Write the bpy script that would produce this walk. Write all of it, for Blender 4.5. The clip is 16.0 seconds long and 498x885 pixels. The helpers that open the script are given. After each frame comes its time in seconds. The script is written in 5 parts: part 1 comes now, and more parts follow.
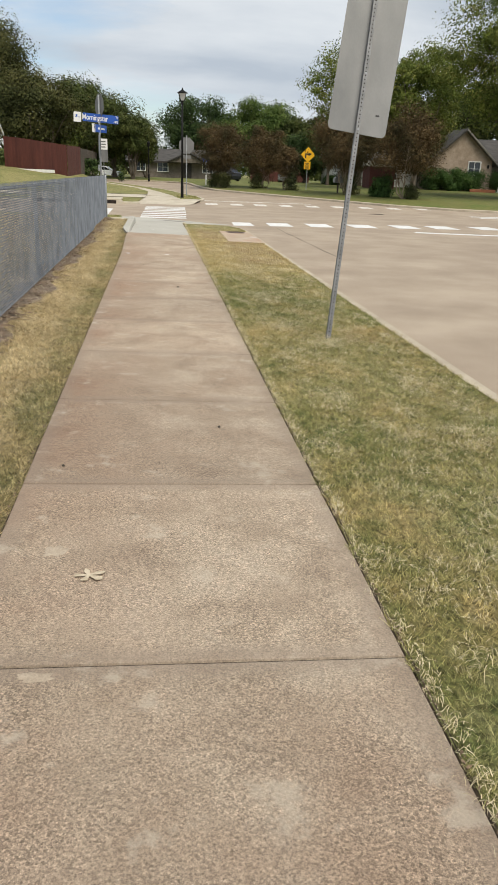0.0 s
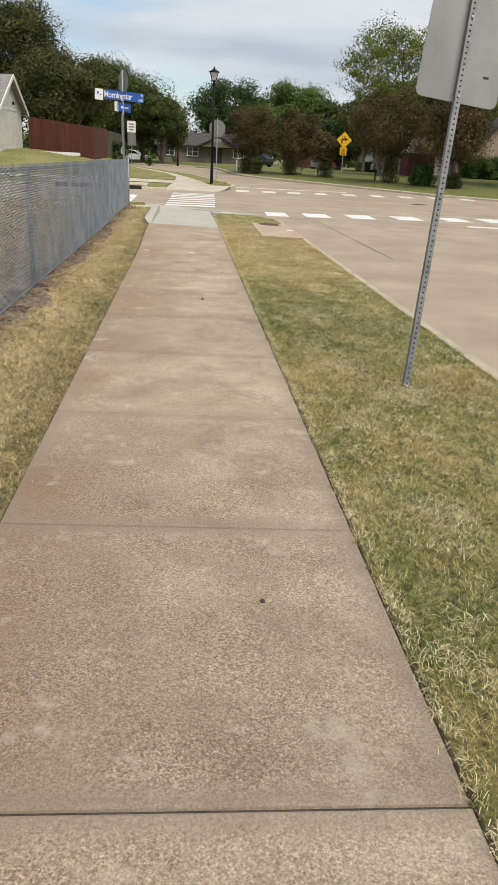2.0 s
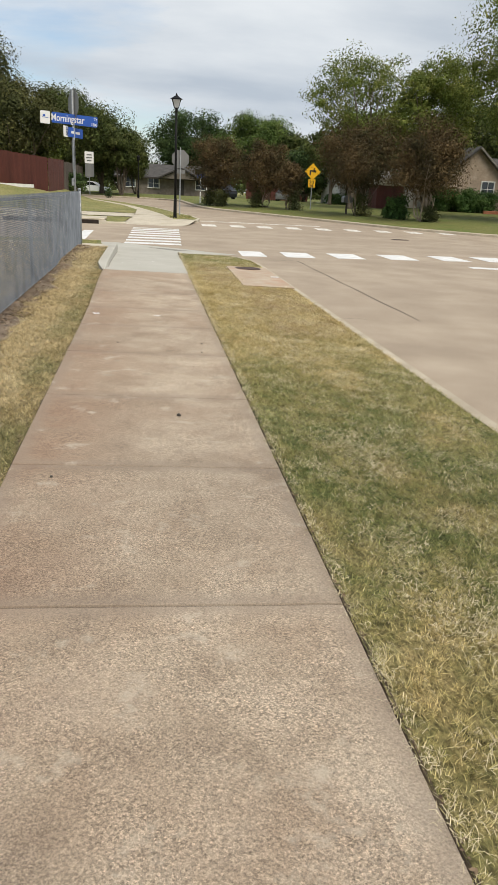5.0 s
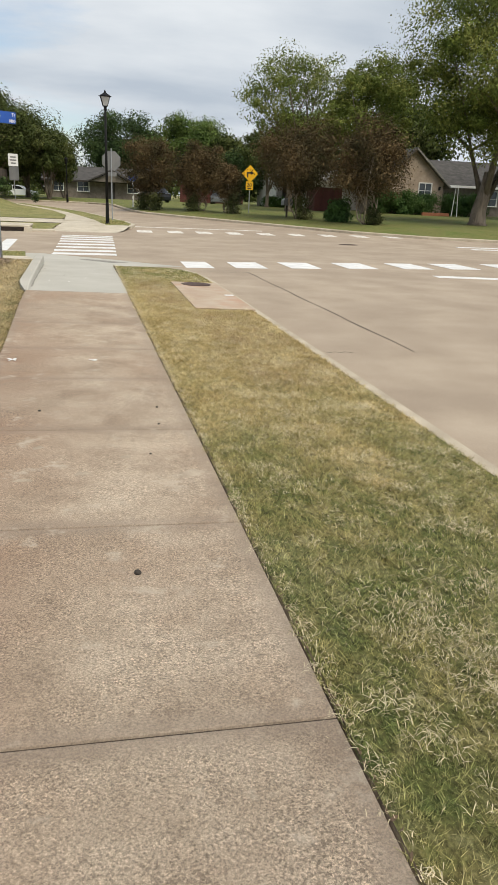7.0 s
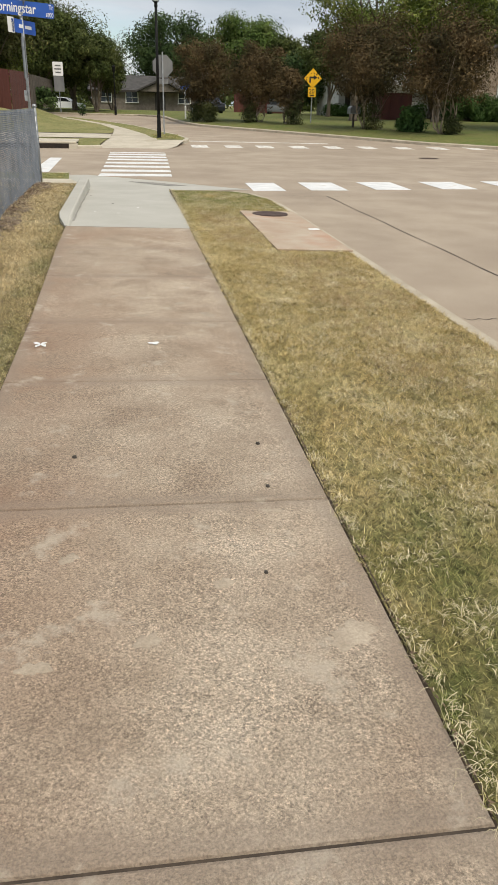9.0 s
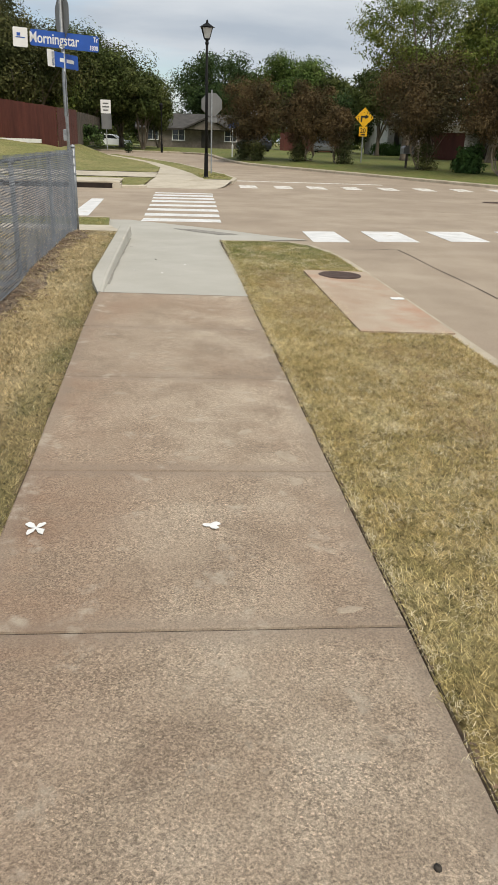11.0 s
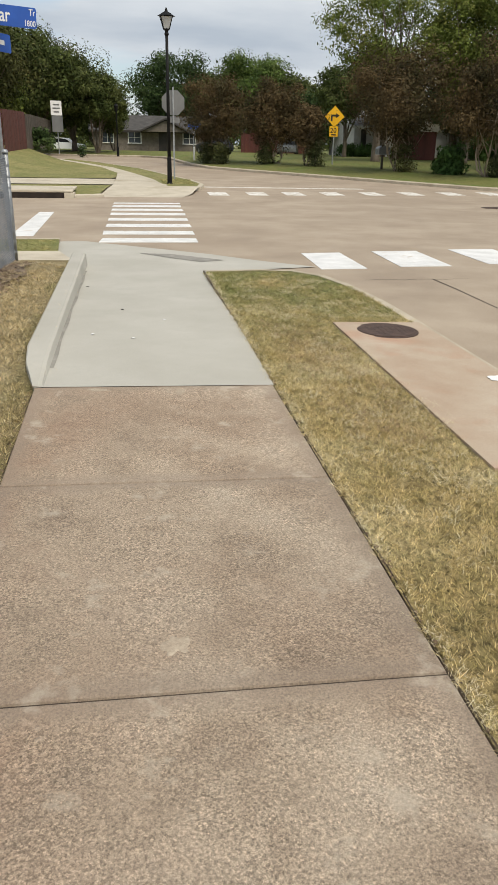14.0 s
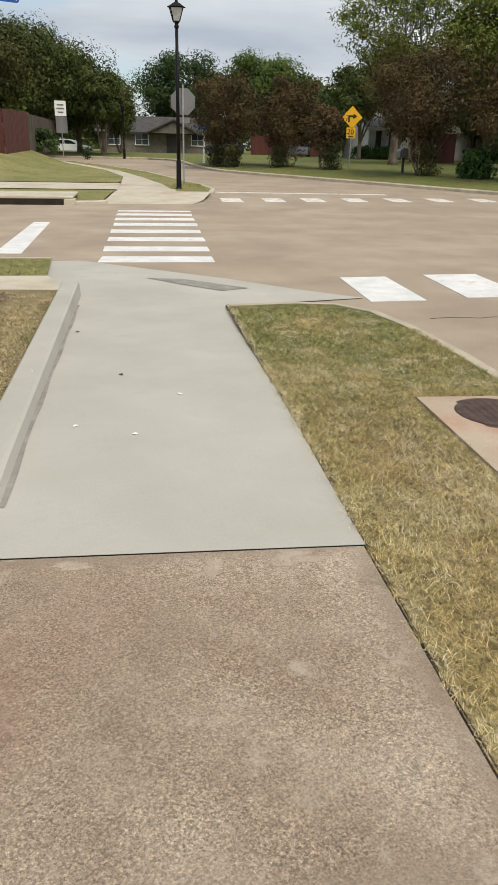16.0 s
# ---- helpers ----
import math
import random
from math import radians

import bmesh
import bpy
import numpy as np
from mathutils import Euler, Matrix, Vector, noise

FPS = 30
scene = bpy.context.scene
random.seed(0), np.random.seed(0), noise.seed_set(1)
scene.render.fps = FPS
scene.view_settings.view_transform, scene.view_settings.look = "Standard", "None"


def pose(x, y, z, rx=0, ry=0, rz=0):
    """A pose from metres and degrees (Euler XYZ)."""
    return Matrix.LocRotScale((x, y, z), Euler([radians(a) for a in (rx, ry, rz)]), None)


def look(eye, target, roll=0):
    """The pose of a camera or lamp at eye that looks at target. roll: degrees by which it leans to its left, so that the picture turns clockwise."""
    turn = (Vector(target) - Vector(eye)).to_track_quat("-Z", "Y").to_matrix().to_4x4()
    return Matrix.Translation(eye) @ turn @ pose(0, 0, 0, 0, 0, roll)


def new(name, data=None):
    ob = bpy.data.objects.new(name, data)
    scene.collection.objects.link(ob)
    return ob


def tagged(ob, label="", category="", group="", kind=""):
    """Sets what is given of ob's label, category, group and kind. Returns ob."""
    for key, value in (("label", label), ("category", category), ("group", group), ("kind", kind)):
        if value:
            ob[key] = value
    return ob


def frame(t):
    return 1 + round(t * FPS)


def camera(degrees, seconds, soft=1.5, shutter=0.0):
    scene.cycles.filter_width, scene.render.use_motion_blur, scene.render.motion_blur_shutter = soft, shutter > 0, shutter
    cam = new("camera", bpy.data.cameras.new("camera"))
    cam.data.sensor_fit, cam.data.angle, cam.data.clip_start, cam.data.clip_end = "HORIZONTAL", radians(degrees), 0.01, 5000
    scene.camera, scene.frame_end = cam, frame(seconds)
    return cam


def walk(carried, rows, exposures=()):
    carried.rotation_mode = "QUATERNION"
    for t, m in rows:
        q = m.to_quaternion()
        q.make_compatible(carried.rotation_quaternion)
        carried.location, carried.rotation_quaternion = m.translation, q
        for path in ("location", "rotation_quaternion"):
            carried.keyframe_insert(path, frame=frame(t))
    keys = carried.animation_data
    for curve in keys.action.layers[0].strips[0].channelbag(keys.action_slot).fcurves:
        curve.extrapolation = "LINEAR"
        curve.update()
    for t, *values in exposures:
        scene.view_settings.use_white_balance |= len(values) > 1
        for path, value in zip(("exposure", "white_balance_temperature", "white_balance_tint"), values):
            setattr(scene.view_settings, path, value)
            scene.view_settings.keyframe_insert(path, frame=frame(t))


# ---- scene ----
cam = camera(37.4, 16.0, soft=1.15)

PATH = [
    (0, (-0.096, -20.467, 1.562), (0.148, -18.604, 0.878), 2.1),
    (0.5, (-0.08, -19.902, 1.545), (0.12, -18.04, 0.845), 1.8),
    (1, (-0.032, -19.356, 1.543), (0.156, -17.49, 0.847), 2.3),
    (1.5, (-0.014, -18.797, 1.541), (0.115, -16.926, 0.848), 2.8),
    (2, (-0.008, -18.245, 1.542), (0.172, -16.387, 0.823), 2.8),
    (2.5, (0.017, -17.64, 1.54), (0.153, -15.779, 0.82), 1.9),
    (3, (-0.007, -17.066, 1.54), (0.142, -15.203, 0.83), 1.7),
    (3.5, (0.015, -16.515, 1.546), (0.175, -14.645, 0.854), 1.4),
    (4, (-0.019, -15.913, 1.531), (0.179, -14.04, 0.858), 1.6),
    (6.5, (-0.033, -13.152, 1.576), (0.356, -11.292, 0.953), 3.1),
    (7, (-0.008, -12.567, 1.572), (0.427, -10.72, 0.942), 2.4),
    (7.5, (-0.032, -11.982, 1.562), (0.418, -10.173, 0.838), 2.7),
    (8, (-0.033, -11.41, 1.545), (0.377, -9.587, 0.834), 2.7),
    (8.5, (-0.067, -10.823, 1.53), (0.302, -8.996, 0.803), 3.0),
    (9, (-0.027, -10.262, 1.511), (0.266, -8.467, 0.679), 1.4),
    (9.5, (-0.033, -9.669, 1.503), (0.17, -7.863, 0.669), 1.8),
    (10, (-0.038, -9.122, 1.523), (0.179, -7.306, 0.715), 1.8),
    (12.5, (-0.178, -6.73, 1.623), (-0.004, -4.876, 0.893), 2.0),
    (13, (-0.216, -6.136, 1.602), (0.027, -4.295, 0.859), 1.9),
    (13.5, (-0.216, -5.537, 1.572), (0.189, -3.728, 0.822), 2.6),
    (14, (-0.196, -4.905, 1.556), (0.101, -3.075, 0.807), 1.1),
    (14.5, (-0.246, -4.413, 1.601), (0.027, -2.578, 0.853), 0.9),
    (15, (-0.21, -3.802, 1.587), (0.004, -1.961, 0.835), 0.5),
    (15.5, (-0.218, -3.273, 1.586), (0.02, -1.436, 0.832), 0.9),
    (16, (-0.152, -2.662, 1.556), (0.13, -0.828, 0.811), 1.2),
]
walk(cam, [(t, look(eye, target, roll)) for t, eye, target, roll in PATH], exposures=[(0, 0.0), (8.5, 0.0), (9.5, -0.09), (12.5, -0.12), (13.5, -0.07), (15, -0.07), (16, -0.10)])

# ---- light ----
SUN_EL, SUN_AZ = 58.0, 150.0
world = bpy.data.worlds.new("overcast_sky")
scene.world = world
world.use_nodes = True
wn, wl = world.node_tree.nodes, world.node_tree.links
for n in list(wn):
    wn.remove(n)
w_out = wn.new("ShaderNodeOutputWorld")
w_sky = wn.new("ShaderNodeTexSky")
w_sky.sky_type, w_sky.sun_disc = "NISHITA", False
w_sky.sun_elevation, w_sky.sun_rotation = radians(SUN_EL), radians(SUN_AZ)
w_bg = wn.new("ShaderNodeBackground")
w_bg.inputs[1].default_value = 0.14
w_cloud = wn.new("ShaderNodeBackground")
w_cloud.inputs[1].default_value = 1.0
w_geo = wn.new("ShaderNodeTexCoord")
w_sep = wn.new("ShaderNodeSeparateXYZ")
wl.new(w_geo.outputs["Generated"], w_sep.inputs[0])
w_max = wn.new("ShaderNodeMath"); w_max.operation = "MAXIMUM"; w_max.inputs[1].default_value = 0.04
wl.new(w_sep.outputs["Z"], w_max.inputs[0])
w_add = wn.new("ShaderNodeMath"); w_add.operation = "ADD"; w_add.inputs[1].default_value = 0.30
wl.new(w_max.outputs[0], w_add.inputs[0])
w_comb = wn.new("ShaderNodeCombineXYZ")
for n, axis in enumerate("XY"):
    d = wn.new("ShaderNodeMath"); d.operation = "DIVIDE"
    wl.new(w_sep.outputs[axis], d.inputs[0]); wl.new(w_add.outputs[0], d.inputs[1])
    wl.new(d.outputs[0], w_comb.inputs[n])
w_map = wn.new("ShaderNodeMapping")
w_map.inputs["Scale"].default_value = (0.42, 0.8, 1.0)
w_map.inputs["Location"].default_value = (0.9, 0.35, 0.0)
w_map.inputs["Rotation"].default_value = (0, 0, radians(9))
wl.new(w_comb.outputs[0], w_map.inputs[0])
w_noise = wn.new("ShaderNodeTexNoise")
w_noise.inputs["Scale"].default_value, w_noise.inputs["Detail"].default_value, w_noise.inputs["Roughness"].default_value = 1.5, 8.0, 0.55
wl.new(w_map.outputs[0], w_noise.inputs["Vector"])
w_cover = wn.new("ShaderNodeValToRGB")
w_cover.color_ramp.elements[0].position, w_cover.color_ramp.elements[1].position = 0.35, 0.48
wl.new(w_noise.outputs[0], w_cover.inputs[0])
w_noise2 = wn.new("ShaderNodeTexNoise")
w_noise2.inputs["Scale"].default_value, w_noise2.inputs["Detail"].default_value = 2.2, 7.0
wl.new(w_map.outputs[0], w_noise2.inputs["Vector"])
w_tone = wn.new("ShaderNodeValToRGB")
w_tone.color_ramp.elements[0].position, w_tone.color_ramp.elements[0].color = 0.38, (0.50, 0.565, 0.645, 1)
w_tone.color_ramp.elements[1].position, w_tone.color_ramp.elements[1].color = 0.61, (0.79, 0.83, 0.865, 1)
wl.new(w_noise2.outputs[0], w_tone.inputs[0])
wl.new(w_tone.outputs[0], w_cloud.inputs[0])
wl.new(w_sky.outputs[0], w_bg.inputs[0])
w_mix = wn.new("ShaderNodeMixShader")
wl.new(w_cover.outputs[0], w_mix.inputs[0]); wl.new(w_bg.outputs[0], w_mix.inputs[1]); wl.new(w_cloud.outputs[0], w_mix.inputs[2])
wl.new(w_mix.outputs[0], w_out.inputs[0])

sun_data = bpy.data.lights.new("sun", "SUN")
sun_data.energy, sun_data.angle, sun_data.color = 3.5, radians(40), (1.0, 0.915, 0.77)
sun = new("sun", sun_data)
sun.matrix_world = pose(0, 0, 40, 90 - SUN_EL, 0, 180 - SUN_AZ)


# ---- materials ----
def material(name, colors, scale=4.0, detail=6.0, rough=0.85, metal=0.0, bump=0.0, bump_scale=60.0, fine=0.0,
             fine_scale=90.0, spread=(0.35, 0.65), piece=0.0, island=0.0, stretch=(1, 1, 1), stain=None, stain_scale=0.6,
             stain_cut=(0.5, 0.7), speck=0.0):
    """Noise-mottled paint or mineral: colors are blended by a broad noise, fine adds grain, stain a third colour in patches."""
    m = bpy.data.materials.new(name)
    m.use_nodes = True
    nt = m.node_tree
    N, L = nt.nodes, nt.links
    b = N["Principled BSDF"]
    b.inputs["Roughness"].default_value, b.inputs["Metallic"].default_value = rough, metal
    geo = N.new("ShaderNodeNewGeometry")
    mp = N.new("ShaderNodeMapping")
    mp.inputs["Scale"].default_value = stretch
    L.new(geo.outputs["Position"], mp.inputs[0])

    def noise_at(sc, det, ro=0.6):
        t = N.new("ShaderNodeTexNoise")
        t.inputs["Scale"].default_value, t.inputs["Detail"].default_value, t.inputs["Roughness"].default_value = sc, det, ro
        L.new(mp.outputs[0], t.inputs["Vector"])
        return t.outputs[0]

    ramp = N.new("ShaderNodeValToRGB")
    el = ramp.color_ramp.elements
    while len(el) < len(colors):
        el.new(0.5)
    for k, c in enumerate(colors):
        el[k].position = spread[0] + (spread[1] - spread[0]) * k / max(1, len(colors) - 1)
        el[k].color = (*c, 1)
    L.new(noise_at(scale, detail), ramp.inputs[0])
    col = ramp.outputs[0]

    def mixed(kind, fac, a, c):
        mx = N.new("ShaderNodeMix")
        mx.data_type, mx.blend_type = "RGBA", kind
        if isinstance(fac, float):
            mx.inputs[0].default_value = fac
        else:
            L.new(fac, mx.inputs[0])
        L.new(a, mx.inputs[6])
        if isinstance(c, tuple):
            mx.inputs[7].default_value = c
        else:
            L.new(c, mx.inputs[7])
        return mx.outputs[2]

    def span(src, lo, hi, a=0.0, c=1.0):
        r = N.new("ShaderNodeMapRange")
        r.inputs[1].default_value, r.inputs[2].default_value, r.inputs[3].default_value, r.inputs[4].default_value = lo, hi, a, c
        L.new(src, r.inputs[0])
        return r.outputs[0]

    if stain:
        col = mixed("MIX", span(noise_at(stain_scale, 5.0, 0.65), *stain_cut), col, (*stain, 1))
    if fine:
        grain = span(noise_at(fine_scale, 3.0, 0.7), 0.3, 0.7, 1.0 - fine, 1.0 + fine)
        g = N.new("ShaderNodeCombineColor")
        for k in range(3):
            L.new(grain, g.inputs[k])
        col = mixed("MULTIPLY", 1.0, col, g.outputs[0])
    if speck:
        # rust-brown soil wash along the fence side of the walk
        sep = N.new("ShaderNodeSeparateXYZ")
        L.new(geo.outputs["Position"], sep.inputs[0])
        wash = N.new("ShaderNodeMath"); wash.operation = "MULTIPLY"
        L.new(span(sep.outputs[0], 0.0, -0.7), wash.inputs[0]); L.new(span(noise_at(1.1, 8.0, 0.7), 0.42, 0.62, 0.05, 0.95), wash.inputs[1])
        col = mixed("MIX", wash.outputs[0], col, (0.275, 0.172, 0.112, 1))
        smear = span(noise_at(2.2, 12.0, 0.75), 0.54, 0.68, 0.0, 0.4)
        col = mixed("MIX", smear, col, (0.235, 0.185, 0.14, 1))
        # exposed grains: pale pebbles and dark pits, cell by cell, stronger where the cement skin is worn off
        worn = span(noise_at(2.6, 6.0, 0.62), 0.36, 0.60, 0.35, 1.0)
        # the trowelled margin of each slab keeps its smooth skin
        gen = N.new("ShaderNodeSeparateXYZ")
        L.new(N.new("ShaderNodeTexCoord").outputs["Generated"], gen.inputs[0])
        inset = None
        for k in range(2):
            away = N.new("ShaderNodeMath"); away.operation = "PINGPONG"; away.inputs[1].default_value = 0.5
            L.new(gen.outputs[k], away.inputs[0])
            if inset is None:
                inset = away.outputs[0]
            else:
                low = N.new("ShaderNodeMath"); low.operation = "MINIMUM"
                L.new(inset, low.inputs[0]); L.new(away.outputs[0], low.inputs[1])
                inset = low.outputs[0]
        wavy = N.new("ShaderNodeMath"); wavy.operation = "MULTIPLY_ADD"; wavy.inputs[1].default_value = 0.10
        L.new(noise_at(5.0, 6.0, 0.7), wavy.inputs[0]); L.new(inset, wavy.inputs[2])
        margin = span(wavy.outputs[0], 0.07, 0.125)
        col = mixed("MIX", span(margin, 0.0, 1.0, 0.42, 0.0), col, (0.285, 0.228, 0.178, 1))
        both = N.new("ShaderNodeMath"); both.operation = "MULTIPLY"
        L.new(worn, both.inputs[0]); L.new(span(margin, 0.0, 1.0, 0.25, 1.0), both.inputs[1])
        worn = both.outputs[0]
        for sc, lo, hi, amount in ((150.0, 0.52, 1.48, 0.85), (330.0, 0.55, 1.45, 0.7)):
            vor = N.new("ShaderNodeTexVoronoi")
            vor.inputs["Scale"].default_value = sc
            L.new(mp.outputs[0], vor.inputs["Vector"])
            sp = N.new("ShaderNodeSeparateColor")
            L.new(vor.outputs["Color"], sp.inputs[0])
            g = N.new("ShaderNodeCombineColor")
            val = span(sp.outputs[0], 0.0, 1.0, lo, hi)
            for k in range(3):
                L.new(val, g.inputs[k])
            fac = N.new("ShaderNodeMath"); fac.operation = "MULTIPLY"; fac.inputs[1].default_value = amount * speck
            L.new(worn, fac.inputs[0])
            col = mixed("MULTIPLY", fac.outputs[0], col, g.outputs[0])
        pale = span(noise_at(3.4, 10.0, 0.70), 0.57, 0.66, 0.0, 0.7)
        col = mixed("MIX", pale, col, (0.52, 0.445, 0.355, 1))
    if piece or island:
        src = N.new("ShaderNodeObjectInfo").outputs["Random"] if piece else geo.outputs["Random Per Island"]
        amt = piece or island
        tone = span(src, 0.0, 1.0, 1.0 - amt, 1.0 + amt)
        g = N.new("ShaderNodeCombineColor")
        for k in range(3):
            L.new(tone, g.inputs[k])
        col = mixed("MULTIPLY", 1.0, col, g.outputs[0])
    L.new(col, b.inputs["Base Color"])
    if bump:
        bp = N.new("ShaderNodeBump")
        bp.inputs["Strength"].default_value, bp.inputs["Distance"].default_value = bump, 0.01
        L.new(noise_at(bump_scale, 4.0), bp.inputs["Height"])
        L.new(bp.outputs[0], b.inputs["Normal"])
    return m


def turf_material(name, lively, blade=False, banded=None):
    """Dry mown lawn: straw, olive and bare earth in patches; blades vary one by one."""
    m = bpy.data.materials.new(name)
    m.use_nodes = True
    N, L = m.node_tree.nodes, m.node_tree.links
    b = N["Principled BSDF"]
    b.inputs["Roughness"].default_value = 0.8
    b.inputs["Specular IOR Level"].default_value = 0.15
    geo = N.new("ShaderNodeNewGeometry")

    def noise_at(sc, det, off):
        mp = N.new("ShaderNodeMapping")
        mp.inputs["Location"].default_value = off
        mp.inputs["Scale"].default_value = (1.0, 0.7, 0.15)
        L.new(geo.outputs["Position"], mp.inputs[0])
        t = N.new("ShaderNodeTexNoise")
        t.inputs["Scale"].default_value, t.inputs["Detail"].default_value, t.inputs["Roughness"].default_value = sc, det, 0.6
        L.new(mp.outputs[0], t.inputs["Vector"])
        return t.outputs[0]

    def ramp(src, stops):
        r = N.new("ShaderNodeValToRGB")
        e = r.color_ramp.elements
        while len(e) < len(stops):
            e.new(0.5)
        for k, (p, c) in enumerate(stops):
            e[k].position, e[k].color = p, (*c, 1)
        L.new(src, r.inputs[0])
        return r.outputs[0]

    def mix(fac, a, c, kind="MIX"):
        mx = N.new("ShaderNodeMix")
        mx.data_type, mx.blend_type = "RGBA", kind
        if isinstance(fac, float):
            mx.inputs[0].default_value = fac
        else:
            L.new(fac, mx.inputs[0])
        L.new(a, mx.inputs[6]); L.new(c, mx.inputs[7])
        return mx.outputs[2]

    dark, green, olive, straw, pale = lively
    broad = ramp(noise_at(0.55, 4.0, (3, 1, 0)), [(0.36, green), (0.47, olive), (0.58, straw)])
    small = ramp(noise_at(8.0, 6.0, (0, 7, 0)), [(0.36, dark), (0.44, olive), (0.54, straw), (0.68, pale)])
    if banded:
        # greener and scorched stretches across or along the strip
        axis, lo, hi, sway, stops = banded
        sep = N.new("ShaderNodeSeparateXYZ")
        L.new(geo.outputs["Position"], sep.inputs[0])
        mr = N.new("ShaderNodeMapRange")
        mr.inputs[1].default_value, mr.inputs[2].default_value = lo, hi
        wob = N.new("ShaderNodeMath"); wob.operation = "MULTIPLY_ADD"; wob.inputs[1].default_value = sway
        L.new(noise_at(1.3, 5.0, (5, 5, 0)), wob.inputs[0]); L.new(sep.outputs[axis], wob.inputs[2])
        less = N.new("ShaderNodeMath"); less.operation = "SUBTRACT"; less.inputs[1].default_value = sway / 2
        L.new(wob.outputs[0], less.inputs[0])
        L.new(less.outputs[0], mr.inputs[0])
        band = ramp(mr.outputs[0], [(p, (v, v, v)) for p, v in stops])
        green_side = ramp(noise_at(1.6, 5.0, (3, 1, 0)), [(0.40, green), (0.56, olive), (0.70, straw)])
        straw_side = ramp(noise_at(1.3, 5.0, (2, 4, 0)), [(0.32, tuple(0.62 * a + 0.12 * b for a, b in zip(straw, pale))), (0.48, straw), (0.72, pale)])
        bw = N.new("ShaderNodeRGBToBW"); L.new(band, bw.inputs[0])
        broad = mix(bw.outputs[0], straw_side, green_side)
    col = mix(0.24 if banded else 0.42, broad, small)
    if banded:
        tuft = ramp(noise_at(32.0, 6.0, (4, 0, 0)), [(0.34, (0.45, 0.45, 0.42)), (0.5, (0.92, 0.93, 0.88)), (0.66, (1.0, 1.0, 0.95))])
        col = mix(1.0, col, tuft, "MULTIPLY")
    if blade:
        tone = ramp(geo.outputs["Random Per Island"], [(0.0, dark if banded else green), (0.4, olive), (0.75, straw), (1.0, pale)])
        col = mix(0.17, col, tone)
        if banded:
            each = N.new("ShaderNodeMapRange")
            each.inputs[3].default_value, each.inputs[4].default_value = 0.6, 2.15
            spin = N.new("ShaderNodeMath"); spin.operation = "FRACT"
            far = N.new("ShaderNodeMath"); far.operation = "MULTIPLY"; far.inputs[1].default_value = 37.0
            L.new(geo.outputs["Random Per Island"], far.inputs[0]); L.new(far.outputs[0], spin.inputs[0]); L.new(spin.outputs[0], each.inputs[0])
            shade = N.new("ShaderNodeCombineColor")
            for k in range(3):
                L.new(each.outputs[0], shade.inputs[k])
            col = mix(1.0, col, shade.outputs[0], "MULTIPLY")
    else:
        grain = ramp(noise_at(70.0, 4.0, (1, 2, 0)), [(0.3, (0.32, 0.32, 0.30)), (0.7, (1.0, 1.0, 0.95))] if banded else [(0.3, (0.62, 0.62, 0.62)), (0.7, (1.3, 1.3, 1.25))])
        col = mix(1.0, col, grain, "MULTIPLY")
        bp = N.new("ShaderNodeBump")
        bp.inputs["Strength"].default_value, bp.inputs["Distance"].default_value = 0.8, 0.03
        L.new(noise_at(45.0, 5.0, (0, 0, 0)), bp.inputs["Height"])
        L.new(bp.outputs[0], b.inputs["Normal"])
    L.new(col, b.inputs["Base Color"])
    return m


def glass_material(name, color=(0.04, 0.05, 0.06), rough=0.05):
    m = bpy.data.materials.new(name)
    m.use_nodes = True
    b = m.node_tree.nodes["Principled BSDF"]
    b.inputs["Base Color"].default_value = (*color, 1)
    b.inputs["Roughness"].default_value = rough
    return m


OLD_WALK = material("aged_pink_concrete", [(0.275, 0.210, 0.154), (0.368, 0.289, 0.213), (0.452, 0.365, 0.276), (0.59, 0.494, 0.384)], 2.2, 12, 0.92, bump=1.0, bump_scale=170,
                    fine=0.45, fine_scale=125, piece=0.07, stain=(0.30, 0.208, 0.142), stain_scale=0.7, stain_cut=(0.46, 0.80), spread=(0.29, 0.73), speck=0.9)
SCAB = material("pale_cement_smear", [(0.33, 0.268, 0.20), (0.43, 0.358, 0.275)], 9, 9, 0.9, bump=0.5, bump_scale=120, fine=0.2, fine_scale=110)
NEW_WALK = material("fresh_grey_concrete", [(0.375, 0.36, 0.315), (0.44, 0.425, 0.38)], 0.9, 6, 0.85, bump=0.12, bump_scale=160, fine=0.05, stain=(0.36, 0.35, 0.31), stain_scale=1.7, stain_cut=(0.58, 0.8))
FAR_WALK = material("pale_old_concrete", [(0.42, 0.37, 0.29), (0.52, 0.47, 0.38)], 1.6, 7, 0.9, bump=0.3, fine=0.12, stain=(0.33, 0.28, 0.2), stain_cut=(0.55, 0.75))
ROAD_MAT = material("worn_tan_road_concrete", [(0.285, 0.227, 0.170), (0.335, 0.271, 0.204), (0.382, 0.314, 0.240)], 0.7, 10, 0.88, bump=0.35, bump_scale=90,
                    fine=0.13, fine_scale=60, stain=(0.275, 0.217, 0.162), stain_scale=0.16, stain_cut=(0.48, 0.70))
PAD_MAT = material("rusty_stained_concrete", [(0.36, 0.265, 0.19), (0.40, 0.315, 0.235), (0.44, 0.365, 0.285)], 1.2, 7, 0.88, bump=0.3, fine=0.1, stain=(0.40, 0.238, 0.158), stain_scale=1.1, stain_cut=(0.50, 0.72))
FOLD_SHADE_AND_PATCH = material("fold_shade_and_patch_grey", [(0.19, 0.18, 0.16), (0.30, 0.285, 0.255)], 5, 7, 0.9)
